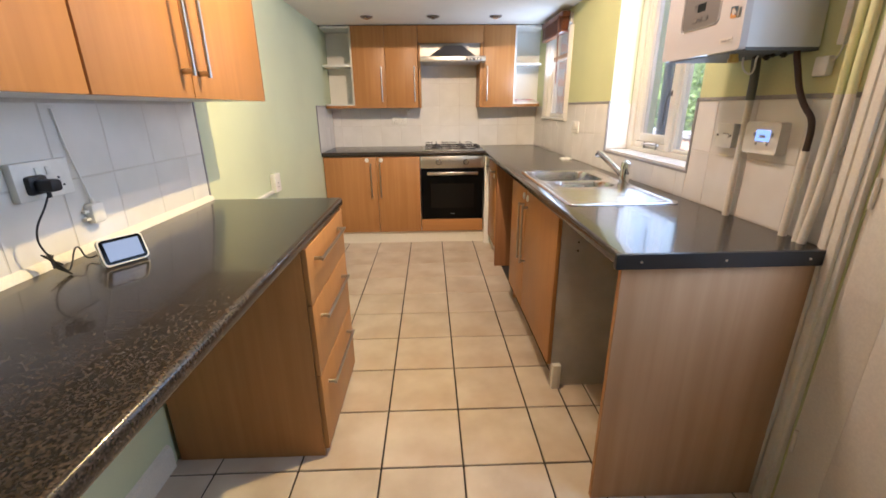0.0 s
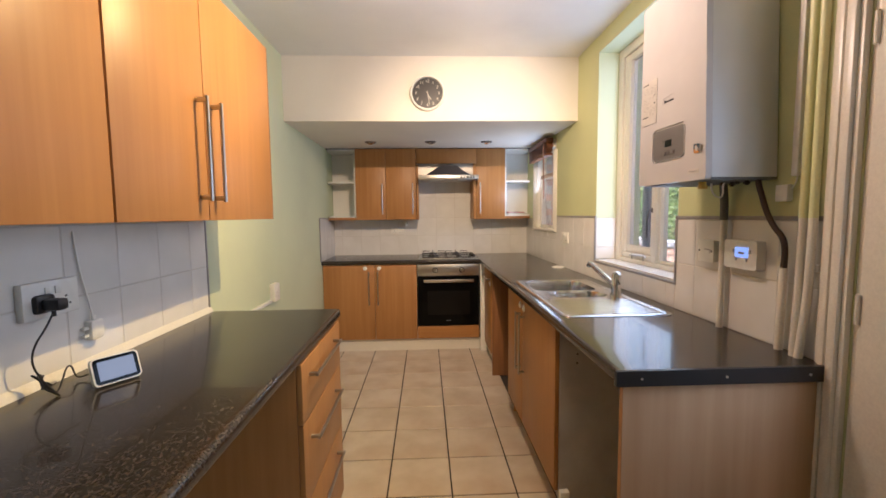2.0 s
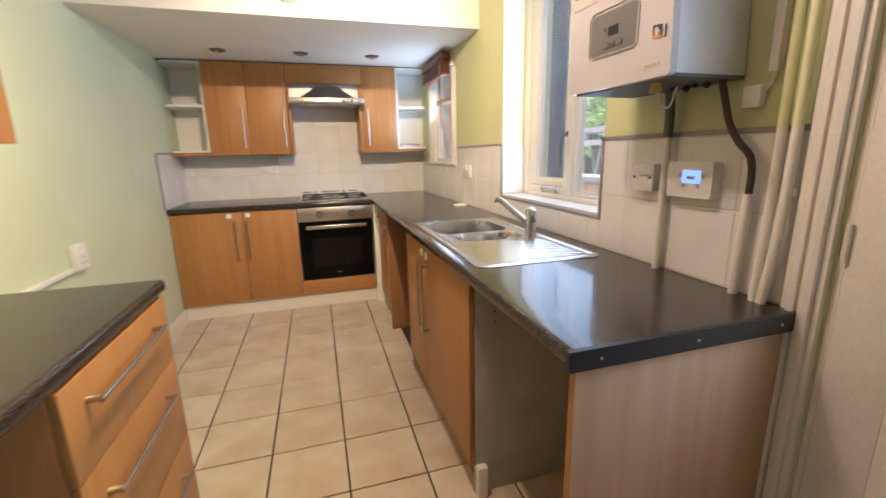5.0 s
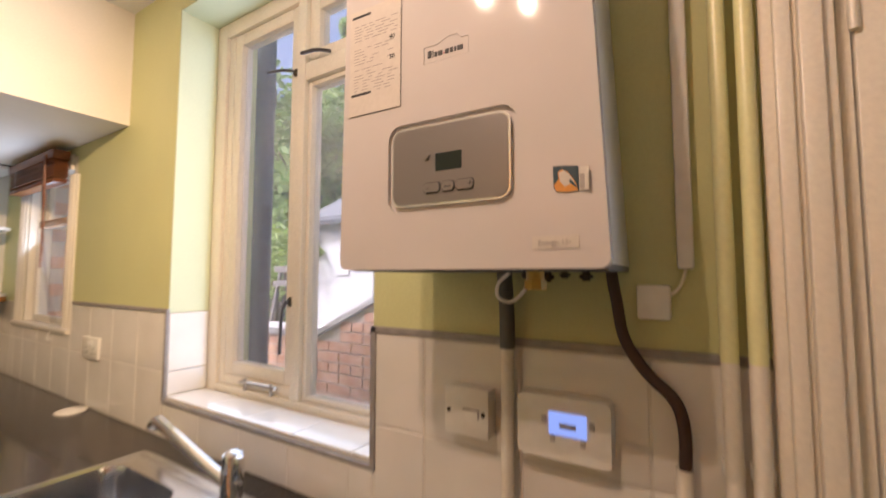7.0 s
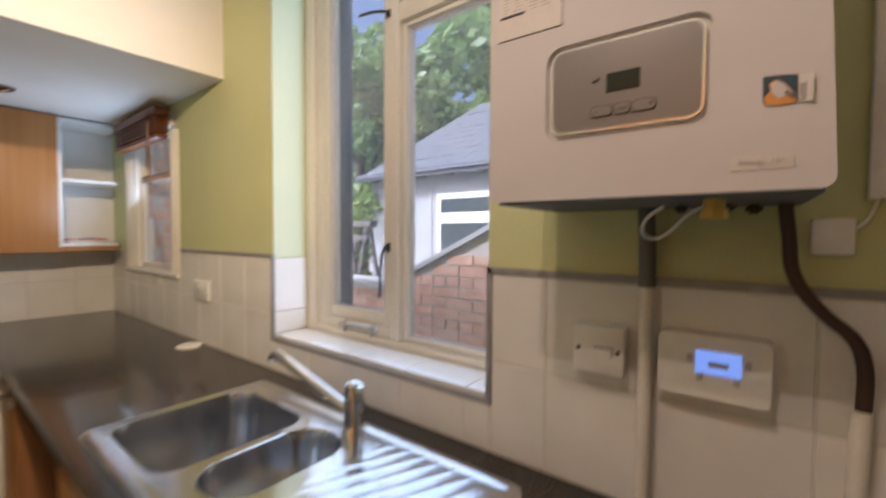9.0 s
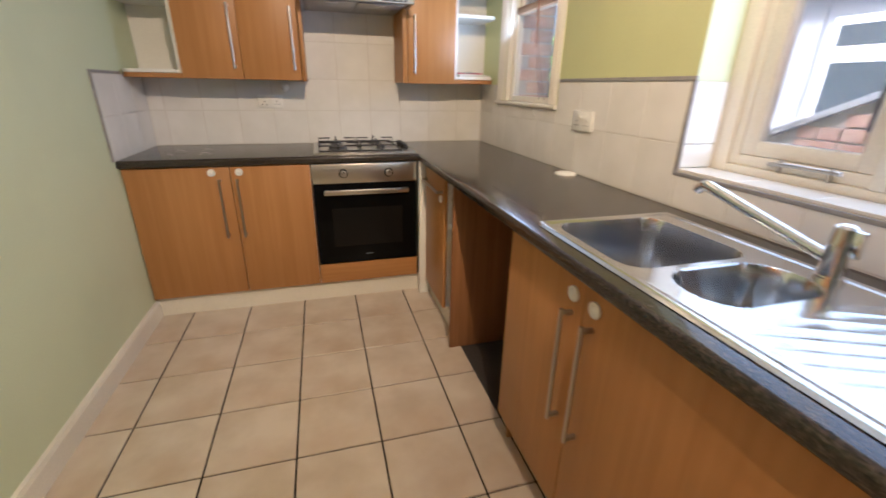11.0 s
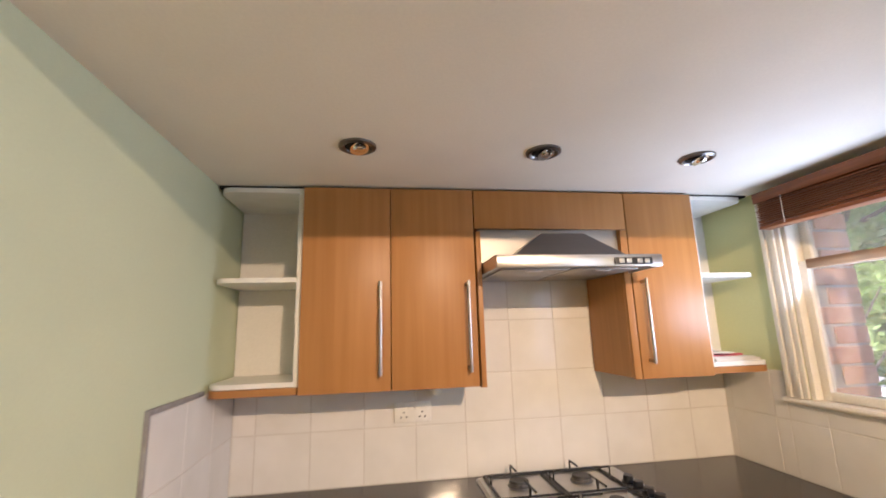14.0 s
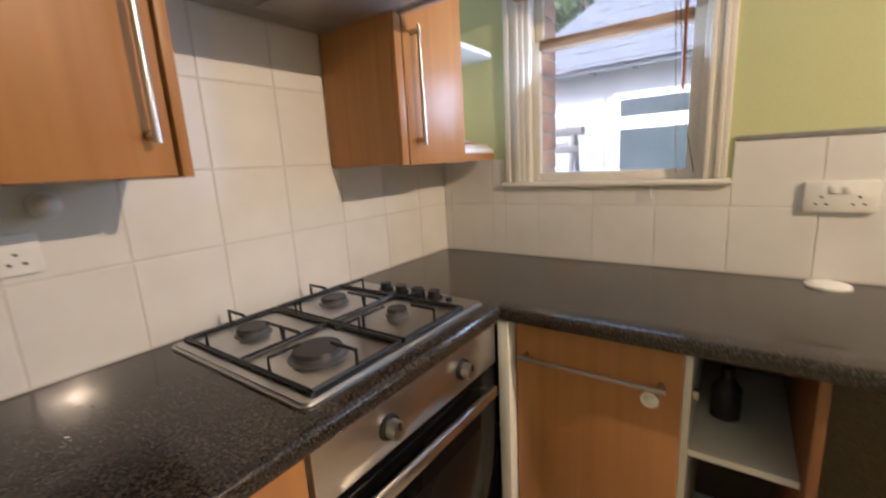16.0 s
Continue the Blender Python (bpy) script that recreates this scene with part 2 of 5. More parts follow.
# outdoors
slate = paint("slate_roof", (0.105, 0.112, 0.125), 0.65, 0.2)
render_white = paint("white_render", (0.39, 0.395, 0.40), 0.8, 0.06)
brick_red = material("red_brick", (0.4, 0.17, 0.1), 0.85)
b1, b2 = grain(brick_red, (0.48, 0.24, 0.15), (0.70, 0.47, 0.34), (1, 1, 1), 9, 6, bump=0.4, offset=True)
mortar = paint("mortar", (0.52, 0.48, 0.42), 0.9)
coping = paint("coping_stone", (0.40, 0.39, 0.38), 0.8, 0.15)
drain_paint = paint("dark_blue_grey_pipe", (0.055, 0.065, 0.075), 0.4, 0.15)
bark = paint("bark", (0.09, 0.07, 0.05), 0.9, 0.3)
leaf_green = material("leaf_green", (0.08, 0.14, 0.03), 0.5)
l1, l2 = grain(leaf_green, (0.15, 0.24, 0.07), (0.30, 0.40, 0.15), (1, 1, 1), 1.7, 3)
nodes_of(leaf_green)[2].inputs["Subsurface Weight"].default_value = 0.0
leaf_light = material("leaf_light_green", (0.14, 0.22, 0.04), 0.5)
l3, l4 = grain(leaf_light, (0.16, 0.26, 0.05), (0.32, 0.42, 0.12), (1, 1, 1), 1.7, 3)
for lm in (leaf_green, leaf_light):
    n, l, p = nodes_of(lm)
    thin, both = n.new("ShaderNodeBsdfTranslucent"), n.new("ShaderNodeMixShader")
    both.inputs[0].default_value = 0.45
    l.new(p.inputs["Base Color"].links[0].from_socket, thin.inputs["Color"])
    l.new(p.outputs[0], both.inputs[1])
    l.new(thin.outputs[0], both.inputs[2])
    l.new(both.outputs[0], n["Material Output"].inputs["Surface"])
yard = paint("yard_concrete", (0.32, 0.31, 0.29), 0.9, 0.12)
grey_timber = paint("weathered_timber", (0.13, 0.12, 0.11), 0.85, 0.15)
window_dark = material("dark_window_pane", (0.05, 0.065, 0.07), 0.08)


# ---- building tools ----
ROOT = {}


def box(bm, x0, x1, y0, y1, z0, z1, bevel=0.0, seg=2):
    b = bmesh.new()
    bmesh.ops.create_cube(b, size=1)
    for v in b.verts:
        v.co = ((x0 + x1) / 2 + v.co.x * (x1 - x0), (y0 + y1) / 2 + v.co.y * (y1 - y0), (z0 + z1) / 2 + v.co.z * (z1 - z0))
    if bevel:
        bmesh.ops.bevel(b, geom=b.edges[:], offset=bevel, segments=seg, affect="EDGES", profile=0.5)
    return merge(bm, b)


def merge(bm, b):
    t = bpy.data.meshes.new("t")
    b.to_mesh(t)
    b.free()
    bm.from_mesh(t)
    bpy.data.meshes.remove(t)
    return bm


def rod(bm, a, b, r, seg=12, r2=None):
    a, b = Vector(a), Vector(b)
    d = b - a
    m = Matrix.Translation((a + b) / 2) @ d.to_track_quat("Z", "Y").to_matrix().to_4x4()
    bmesh.ops.create_cone(bm, cap_ends=True, segments=seg, radius1=r, radius2=r if r2 is None else r2, depth=d.length, matrix=m)
    return bm


def ball(bm, c, r, seg=10, sx=1, sy=1, sz=1):
    bmesh.ops.create_uvsphere(bm, u_segments=seg, v_segments=max(6, seg // 2), radius=r, matrix=Matrix.Translation(c) @ Matrix.Diagonal((sx, sy, sz, 1)))
    return bm


def tube(bm, pts, r, seg=8, smooth=0):
    """A round tube along points; smooth: rounds of corner cutting first."""
    p = [Vector(q) for q in pts]
    for i in range(smooth):
        q = [p[0]]
        for a, b in zip(p, p[1:]):
            q += [a.lerp(b, 0.25), a.lerp(b, 0.75)]
        p = q + [p[-1]]
    rings, up = [], None
    for i, c in enumerate(p):
        d = (p[min(i + 1, len(p) - 1)] - p[max(i - 1, 0)]).normalized()
        if up is None:
            up = d.orthogonal().normalized()
        up = (up - d * up.dot(d)).normalized()
        s = d.cross(up)
        rings.append([bm.verts.new(c + r * (math.cos(k * math.tau / seg) * up + math.sin(k * math.tau / seg) * s)) for k in range(seg)])
    for a, b in zip(rings, rings[1:]):
        for k in range(seg):
            bm.faces.new((a[k], a[(k + 1) % seg], b[(k + 1) % seg], b[k]))
    bm.faces.new(rings[0][::-1])
    bm.faces.new(rings[-1])
    return bm


def prism(bm, outline, axis, a, b):
    """A closed outline in the two axes left over (in the order x, y, z), drawn from a to b along axis."""
    def at(u, v, w):
        return {"x": (w, u, v), "y": (u, w, v), "z": (u, v, w)}[axis]
    lo = [bm.verts.new(at(u, v, a)) for u, v in outline]
    hi = [bm.verts.new(at(u, v, b)) for u, v in outline]
    n = len(outline)
    f = [bm.faces.new(lo), bm.faces.new(hi)]
    for i in range(n):
        f.append(bm.faces.new((lo[i], lo[(i + 1) % n], hi[(i + 1) % n], hi[i])))
    bmesh.ops.recalc_face_normals(bm, faces=f)
    return bm


def rounded(x0, x1, y0, y1, r, n=5, corners=(1, 1, 1, 1)):
    """The outline of a rectangle with rounded corners."""
    o = []
    for (cx, cy, a), on in zip(((x1 - r, y1 - r, 0), (x0 + r, y1 - r, 90), (x0 + r, y0 + r, 180), (x1 - r, y0 + r, 270)), corners):
        if not on:
            o.append((cx + r * (1 if a in (0, 270) else -1), cy + r * (1 if a in (0, 90) else -1)))
            continue
        for i in range(n + 1):
            t = radians(a + 90 * i / n)
            o.append((cx + r * math.cos(t), cy + r * math.sin(t)))
    return o


def mesh_of(name, bm, mat, smooth=False):
    me = bpy.data.meshes.new(name)
    bmesh.ops.recalc_face_normals(bm, faces=bm.faces)
    bm.to_mesh(me)
    bm.free()
    me.materials.append(mat)
    if smooth:
        for p in me.polygons:
            p.use_smooth = True
        me.set_sharp_from_angle(angle=radians(40))
    return me


def part(name, bm, mat, parent, label="", smooth=True):
    """One mesh, given in world metres, under a thing or under a part of it."""
    me = mesh_of(name, bm, mat, smooth)
    o = ROOT[parent.name]
    me.transform(Matrix.Translation(-o))
    ob = new(name, me)
    ob.parent = parent
    ROOT[ob.name] = o
    if label:
        tagged(ob, label)
    return ob


def thing(name, origin, label, category="", group="", kind=""):
    ob = new(name)
    ob.empty_display_size = 0.05
    ob.location = origin
    ROOT[ob.name] = Vector(origin)
    return tagged(ob, label, category, group, kind)


def solo(name, bm, mat, label, category="", group="", kind="", smooth=True):
    """A thing of one mesh, given in world metres; its origin goes to the middle of its base."""
    me = mesh_of(name, bm, mat, smooth)
    c = np.array([v.co for v in me.vertices])
    o = Vector(((c[:, 0].min() + c[:, 0].max()) / 2, (c[:, 1].min() + c[:, 1].max()) / 2, c[:, 2].min()))
    me.transform(Matrix.Translation(-o))
    ob = new(name, me)
    ob.location = o
    ROOT[ob.name] = o
    return tagged(ob, label, category, group, kind)


def B():
    return bmesh.new()


def words(text, size, depth=0.0006):
    """A mesh of letters in the xy plane, middle at the origin."""
    c = bpy.data.curves.new("letters", "FONT")
    c.body, c.size, c.extrude, c.align_x, c.align_y, c.resolution_u = text, size, depth, "CENTER", "CENTER", 3
    o = bpy.data.objects.new("letters", c)
    scene.collection.objects.link(o)
    bpy.context.view_layer.update()
    me = bpy.data.meshes.new_from_object(o)
    bpy.data.objects.remove(o)
    b = bmesh.new()
    b.from_mesh(me)
    bpy.data.meshes.remove(me)
    return b


# ---- the rooms' shell ----
XR, CEIL, SOFF, BULK = 2.15, 2.49, 2.031, -1.527
# unseen near end of the room, set far back to weaken bounced light
NEAR = -8.0

floor = solo("floor", box(B(), -0.2, XR + 0.02, NEAR, 0.1, -0.1, -0.006), grout_dark, "dark grout bed under cream ceramic floor tiles", "floor", kind="structure", smooth=False)
wall_left = solo("wall_left", box(B(), -0.2, 0, NEAR, 0.15, -0.1, 2.7), green, "pale green painted plaster wall", "wall", kind="structure", smooth=False)
wall_far = solo("wall_far", box(B(), 0, XR, 0, 0.25, -0.1, 2.7), white_paint, "plaster wall behind tiles and cupboards", "wall", kind="structure", smooth=False)
wall_near = solo("wall_near", box(B(), -0.2, XR + 0.3, NEAR - 0.2, NEAR, -0.1, 2.7), green, "plain pale green plaster wall closing the room", "wall", kind="structure", smooth=False)

# right wall with two windows and a door
W1 = (-2.80, -1.89, 1.03, 2.385)
W2 = (-1.03, -0.40, 1.205, 1.99)
D1 = (-4.40, -3.59, 0.0, 2.03)
bm = B()
T = 0.3
box(bm, XR, XR + T, D1[1], W1[0], -0.1, 2.7)
box(bm, XR, XR + T, W1[0], W1[1], -0.1, W1[2])
box(bm, XR, XR + T, W1[0], W1[1], W1[3], 2.7)
box(bm, XR, XR + T, W1[1], W2[0], -0.1, 2.7)
box(bm, XR, XR + T, W2[0], W2[1], -0.1, W2[2])
box(bm, XR, XR + T, W2[0], W2[1], W2[3], 2.7)
box(bm, XR, XR + T, W2[1], 0.25, -0.1, 2.7)
box(bm, XR, XR + T, D1[0], D1[1], D1[3], 2.7)
box(bm, XR, XR + T, D1[0], D1[1], -0.1, 0.0)
box(bm, XR, XR + T, NEAR, D1[0], -0.1, 2.7)
wall_right = solo("wall_right", bm, olive, "olive-green painted plaster wall with window recesses", "wall", kind="structure", smooth=False)

solo("ceiling", box(B(), -0.2, XR + T, NEAR, 0.25, CEIL, CEIL + 0.12), ceiling_paint, "flat white painted ceiling", "ceiling", kind="structure", smooth=False)
solo("bulkhead", box(B(), 0, XR, BULK, 0, SOFF, CEIL), cream_paint, "white boxed-in bulkhead over the cooking end", "bulkhead", kind="structure", smooth=False)

bm = B()
prism(bm, [(0.0, 0.0), (0.018, 0.0), (0.018, 0.085), (0.012, 0.1), (0.0, 0.105)], "y", -2.72, -0.545)
prism(bm, [(0.0, 0.0), (0.018, 0.0), (0.018, 0.085), (0.012, 0.1), (0.0, 0.105)], "y", NEAR, -3.33)
solo("baseboard", bm, gloss_white, "white gloss skirting board along the green wall", "skirting board", kind="structure", smooth=False)

# ---- base units and worktops ----
CT, CU = 0.91, 0.87


def bar_handle(parent, a, b, out, r=0.006, name="handle"):
    """A bar held off a door by two square feet; out: the way off the door."""
    a, b, out = Vector(a), Vector(b), Vector(out)
    bm = B()
    d = (b - a).normalized()
    tube(bm, [a + out, b + out], r, 10)
    for e in (a + d * 0.012, b - d * 0.012):
        tube(bm, [e, e + out], r * 1.25, 8)
    return part(name, bm, nickel, parent, "satin nickel bar handle")


def child_lock(parent, c, out):
    bm = B()
    c, out = Vector(c), Vector(out)
    rod(bm, c, c + out * 0.006, 0.02, 18)
    rod(bm, c + out * 0.006, c + out * 0.01, 0.014, 18, 0.009)
    return part("child_lock", bm, plastic, parent, "round white plastic child lock")


# worktops with a rolled front edge
worktop = thing("worktop", (1.84, -1.8, CU), "black speckled granite-effect laminate worktop along two walls", "worktop")
bm = B()
prism(bm, [(0.0, CU)] + [(-0.6 + 0.012 - 0.012 * math.cos(t), CU + 0.012 - 0.012 * math.sin(t)) for t in [radians(90 - 22.5 * i) for i in range(5)]]
      + [(-0.6 + 0.014 - 0.014 * math.cos(t), CT - 0.014 + 0.014 * math.sin(t)) for t in [radians(22.5 * i) for i in range(5)]] + [(0.0, CT)], "x", 0.0, 1.538)
part("worktop_slab", bm, counter, worktop)
FX = 1.536
sec = [(FX + 0.07, CU)] + [(FX + 0.012 - 0.012 * math.cos(t), CU + 0.012 - 0.012 * math.sin(t)) for t in [radians(90 - 22.5 * i) for i in range(5)]] \
    + [(FX + 0.014 - 0.014 * math.cos(t), CT - 0.014 + 0.014 * math.sin(t)) for t in [radians(22.5 * i) for i in range(5)]] + [(FX + 0.07, CT)]
part("worktop_slab", prism(B(), sec, "y", -3.538, -0.586), counter, worktop)
for x0, x1, y0, y1 in ((FX + 0.07, XR, -2.0, 0.0), (1.538, FX + 0.07, -0.586, 0.0), (2.045, XR, -2.92, -2.0), (FX + 0.07, XR, -3.538, -2.92)):
    part("worktop_slab", box(B(), x0, x1, y0, y1, CU, CT), counter, worktop)
strip = part("end_strip", prism(B(), rounded(1.529, 2.142, CU - 0.002, CT + 0.002, 0.004, 2), "y", -3.550, -3.537), black_plastic, worktop, "black edging strip held by screws")
for x in (1.60, 1.84, 2.08):
    part("screw", rod(B(), (x, -3.5525, CT - 0.02), (x, -3.549, CT - 0.02), 0.0035, 10), steel, strip)

left_worktop = thing("left_worktop", (0.3, -3.7, CU), "black-brown speckled laminate worktop against white tiles", "worktop")
sec = [(0.0, CU), (0.0, CT)] + [(0.605 - 0.014 + 0.014 * math.sin(t), CT - 0.014 + 0.014 * math.cos(t)) for t in [radians(22.5 * i) for i in range(5)]] \
    + [(0.605 - 0.012 + 0.012 * math.cos(t), CU + 0.012 - 0.012 * math.sin(t)) for t in [radians(22.5 * i) for i in range(5)]]
part("worktop_slab", prism(B(), sec, "y", -4.9, -2.69), counter, left_worktop)
part("end_strip", box(B(), 0.004, 0.6, -2.69, -2.687, CU + 0.002, CT - 0.003), black_plastic, left_worktop, "black laminate end strip")
solo("tile_upstand", prism(B(), [(0.008, CT), (0.022, CT), (0.018, CT + 0.012), (0.008, CT + 0.024)], "y", -4.9, -2.69), gloss_white, "cream sealing strip between worktop and tiles", "trim", kind="structure")

# drawer unit under the left worktop
drawer_unit = thing("drawer_unit", (0.3, -3.0, 0), "beech-effect drawer unit with three drawers and bar handles", "drawer unit")
part("side_panel", box(B(), 0.02, 0.582, -3.302, -3.284, 0.0, CU, 0.001), beech_z, drawer_unit)
part("side_panel", box(B(), 0.02, 0.582, -2.730, -2.712, 0.0, CU, 0.001), beech_z, drawer_unit)
part("back_panel", box(B(), 0.025, 0.04, -3.284, -2.730, 0.12, CU), grey_board, drawer_unit)
part("plinth", box(B(), 0.52, 0.536, -3.284, -2.730, 0.0, 0.03), beech_x, drawer_unit)
for z0, z1 in ((0.035, 0.364), (0.368, 0.652), (0.656, 0.862)):
    dr = part("drawer", box(B(), 0.584, 0.602, -3.300, -2.714, z0, z1, 0.0015), beech_z, drawer_unit)
    zc = z1 - 0.062 if z1 > 0.8 else z1 - 0.078
    bar_handle(dr, (0.602, -3.225, zc), (0.602, -2.82, zc), (0.03, 0, 0))

# far base unit with two doors
far_base = thing("base_cabinet", (0.46, -0.3, 0), "beech-effect base cabinet with two doors and child locks", "cabinet")
part("body", box(B(), 0.006, 0.918, -0.555, -0.01, 0.12, CU), upvc, far_base)
for x0, x1, hx in ((0.006, 0.503, 0.450), (0.507, 0.917, 0.538)):
    d = part("door", box(B(), x0, x1, -0.576, -0.557, 0.122, 0.864, 0.0015), beech_z, far_base)
    bar_handle(d, (hx, -0.576, 0.472), (hx, -0.576, 0.802), (0, -0.03, 0))
    child_lock(d, (hx - 0.035 if hx < 0.5 else hx + 0.012, -0.576, 0.834), (0, -1, 0))
solo("plinth", box(B(), 0.006, 1.60, -0.545, -0.527, 0.0, 0.118), gloss_white, "white painted plinth under the base units", "plinth", kind="structure")

# oven in its housing
oven = thing("oven", (1.228, -0.3, 0.25), "built-in electric oven with black glass door and steel panel", "oven")
part("oven_body", box(B(), 0.925, 1.532, -0.555, -0.02, 0.125, CU), black_plastic, oven)
panel = part("control_panel", box(B(), 0.925, 1.532, -0.582, -0.556, 0.750, 0.862, 0.002), steel, oven, "brushed steel control panel")
for x in (1.10, 1.362):
    bm = B()
    part("knob_skirt", rod(B(), (x, -0.582, 0.806), (x, -0.590, 0.806), 0.027, 24, 0.024), black_plastic, panel)
    rod(bm, (x, -0.590, 0.806), (x, -0.612, 0.806), 0.019, 24, 0.017)
    k = part("knob", bm, steel, panel, "steel control knob")
    part("knob_mark", box(B(), x - 0.003, x + 0.003, -0.6145, -0.611, 0.808, 0.824), black_plastic, panel)
odoor = part("oven_door", box(B(), 0.927, 1.530, -0.580, -0.556, 0.250, 0.742, 0.003), black_glass, oven)
part("inner_window", box(B(), 1.02, 1.44, -0.5825, -0.5795, 0.36, 0.60, 0.001), inner_glass, odoor)
bm = B()
box(bm, 0.985, 1.475, -0.618, -0.602, 0.688, 0.716, 0.004)
for x in (1.0, 1.455):
    box(bm, x - 0.01, x + 0.01, -0.603, -0.579, 0.692, 0.712)
part("oven_handle", bm, steel, odoor, "brushed steel bar handle")
part("badge", box(B(), 1.205, 1.252, -0.5812, -0.5795, 0.298, 0.304), pipe_grey, odoor)
solo("oven_filler_panel", box(B(), 0.921, 1.532, -0.576, -0.557, 0.122, 0.245, 0.0015), beech_x, "beech-effect panel under the oven", "panel")

# corner unit on the right run: door, then an open shelf
corner = thing("corner_cabinet", (1.8, -0.9, 0), "white corner base cabinet with beech door and open shelf", "cabinet")
part("corner_post", box(B(), 1.540, 1.60, -0.618, -0.585, 0.0, CU, 0.001), upvc, corner, "white corner filler post")
part("partition", box(B(), 1.60, 2.12, -1.046, -1.030, 0.1, CU), upvc, corner)
part("side_panel", box(B(), 1.554, 2.12, -1.268, -1.250, 0.0, CU, 0.001), beech_darker, corner, "beech-effect end panel beside the empty bay")
part("shelf", box(B(), 1.604, 2.12, -1.249, -1.047, 0.595, 0.611), upvc, corner)
part("base_board", box(B(), 1.604, 2.12, -1.249, -0.56, 0.10, 0.118), upvc, corner)
# back panel in a shade colour, for the unlit inside of the shelf
part("back_panel", box(B(), 2.10, 2.115, -1.249, -0.02, 0.118, CU), back_shade, corner, "back panel coloured dark for the gloom inside")
part("plinth", box(B(), 1.612, 1.628, -1.249, -0.545, 0.0, 0.100), gloss_white, corner)
part("body", box(B(), 1.60, 2.09, -1.029, -0.62, 0.12, CU - 0.002), upvc, corner)
d = part("door", box(B(), 1.580, 1.598, -1.030, -0.622, 0.105, 0.862, 0.0015), beech_z, corner)
bar_handle(d, (1.580, -0.640, 0.770), (1.580, -1.000, 0.770), (-0.03, 0, 0))
child_lock(d, (1.580, -0.965, 0.728), (-1, 0, 0))
part("hinge", box(B(), 1.612, 1.634, -1.060, -1.047, 0.735, 0.757, 0.002), nickel, corner)

# empty bay for a machine, then the sink unit
# dark sheet over the olive wall; the bay's shade is in its colour
solo("bay_shade_sheet", box(B(), XR - 0.010, XR - 0.0005, -1.886, -1.269, 0.0, CU), bay_shade, "dark brown sheet painting the shade in the empty machine bay", "plaster", kind="structure", smooth=False)
sink_unit = thing("sink_cabinet", (1.86, -2.4, 0), "beech-fronted sink base cabinet with grey side panel", "cabinet")
part("side_panel", box(B(), 1.584, 2.12, -2.905, -2.887, 0.0, CU - 0.001, 0.001), grey_board, sink_unit, "plain grey side panel with drilled holes")
part("side_panel", box(B(), 1.60, 2.12, -1.905, -1.887, 0.0, CU - 0.001, 0.001), beech_z, sink_unit)
part("base_board", box(B(), 1.60, 2.12, -2.887, -1.905, 0.12, 0.138), upvc, sink_unit)
part("plinth", box(B(), 1.635, 1.650, -2.887, -1.905, 0.0, 0.118), beech_x, sink_unit)
for y0, y1, hy in ((-2.905, -2.294, -2.335), (-2.290, -1.880, -2.248)):
    d = part("door", box(B(), 1.563, 1.582, y0, y1, 0.122, 0.862, 0.0015), beech_z, sink_unit)
    bar_handle(d, (1.563, hy, 0.430), (1.563, hy, 0.775), (-0.03, 0, 0))
    child_lock(d, (1.563, hy, 0.815), (-1, 0, 0))
# black discs stand for the shade in the drilled holes
for z in (0.70, 0.74):
    part("drill_hole", rod(B(), (1.66, -2.908, z), (1.66, -2.9045, z), 0.004, 8), hollow_shade, sink_unit)
part("corner_block", box(B(), 1.585, 1.625, -2.935, -2.906, 0.0, 0.13, 0.002), upvc, sink_unit, "white plinth block")
end_panel = thing("end_panel", (1.846, -3.521, 0), "pale beech-effect end panel under the worktop", "panel")
part("board", box(B(), 1.558, 2.136, -3.530, -3.512, 0.0, CU, 0.001), beech_pale, end_panel)
part("edging", box(B(), 1.5565, 1.558, -3.530, -3.512, 0.0, CU), beech_z, end_panel, "thin beech edging strip")

# ---- wall units at the cooking end ----
WB, WT = 1.303, 2.022


def open_shelf(x0, x1, round_right, label):
    """An open end unit with three boards; the free front corner is rounded."""
    u = thing("open_shelf_unit", ((x0 + x1) / 2, -0.15, WB), label, "shelf unit")
    for z0, z1 in ((WB + 0.026, WB + 0.042), (1.680, 1.697), (WT - 0.017, WT)):
        o = rounded(x0 + 0.002, x1 - 0.002, -0.298, -0.012, 0.05, 6, (0, 0, 0, 1) if round_right else (0, 0, 1, 0))
        part("shelf", prism(B(), o, "z", z0, z1), upvc, u)
    o = rounded(x0 + 0.002, x1 - 0.002, -0.300, -0.012, 0.05, 6, (0, 0, 0, 1) if round_right else (0, 0, 1, 0))
    part("bottom_board", prism(B(), o, "z", WB, WB + 0.024), beech_x, u, "beech-effect bottom board")
    sx = x0 if round_right else x1 - 0.016
    part("side_panel", box(B(), sx, sx + 0.016, -0.3, -0.012, WB + 0.025, WT, 0.001), upvc, u)
    return u


open_shelf(0.004, 0.298, False, "empty white open shelf unit with rounded corner")
open_shelf(1.842, 2.118, True, "white open shelf unit holding papers")
# thin painted backs behind the open shelves
for x0, x1 in ((0.004, 0.300), (1.842, XR)):
    solo("back_board", box(B(), x0, x1, -0.010, -0.0005, WB, SOFF), white_paint, "painted wall panel behind the open shelves", "panel", kind="structure", smooth=False)


def wall_door(parent, x0, x1, z0, z1, hx=None, y=-0.318):
    d = part("door", box(B(), x0 + 0.0015, x1 - 0.0015, y, y + 0.018, z0, z1, 0.0015), beech_z, parent)
    if hx:
        bar_handle(d, (hx, y, 1.356), (hx, y, 1.674), (0, -0.03, 0), 0.006)
    return d


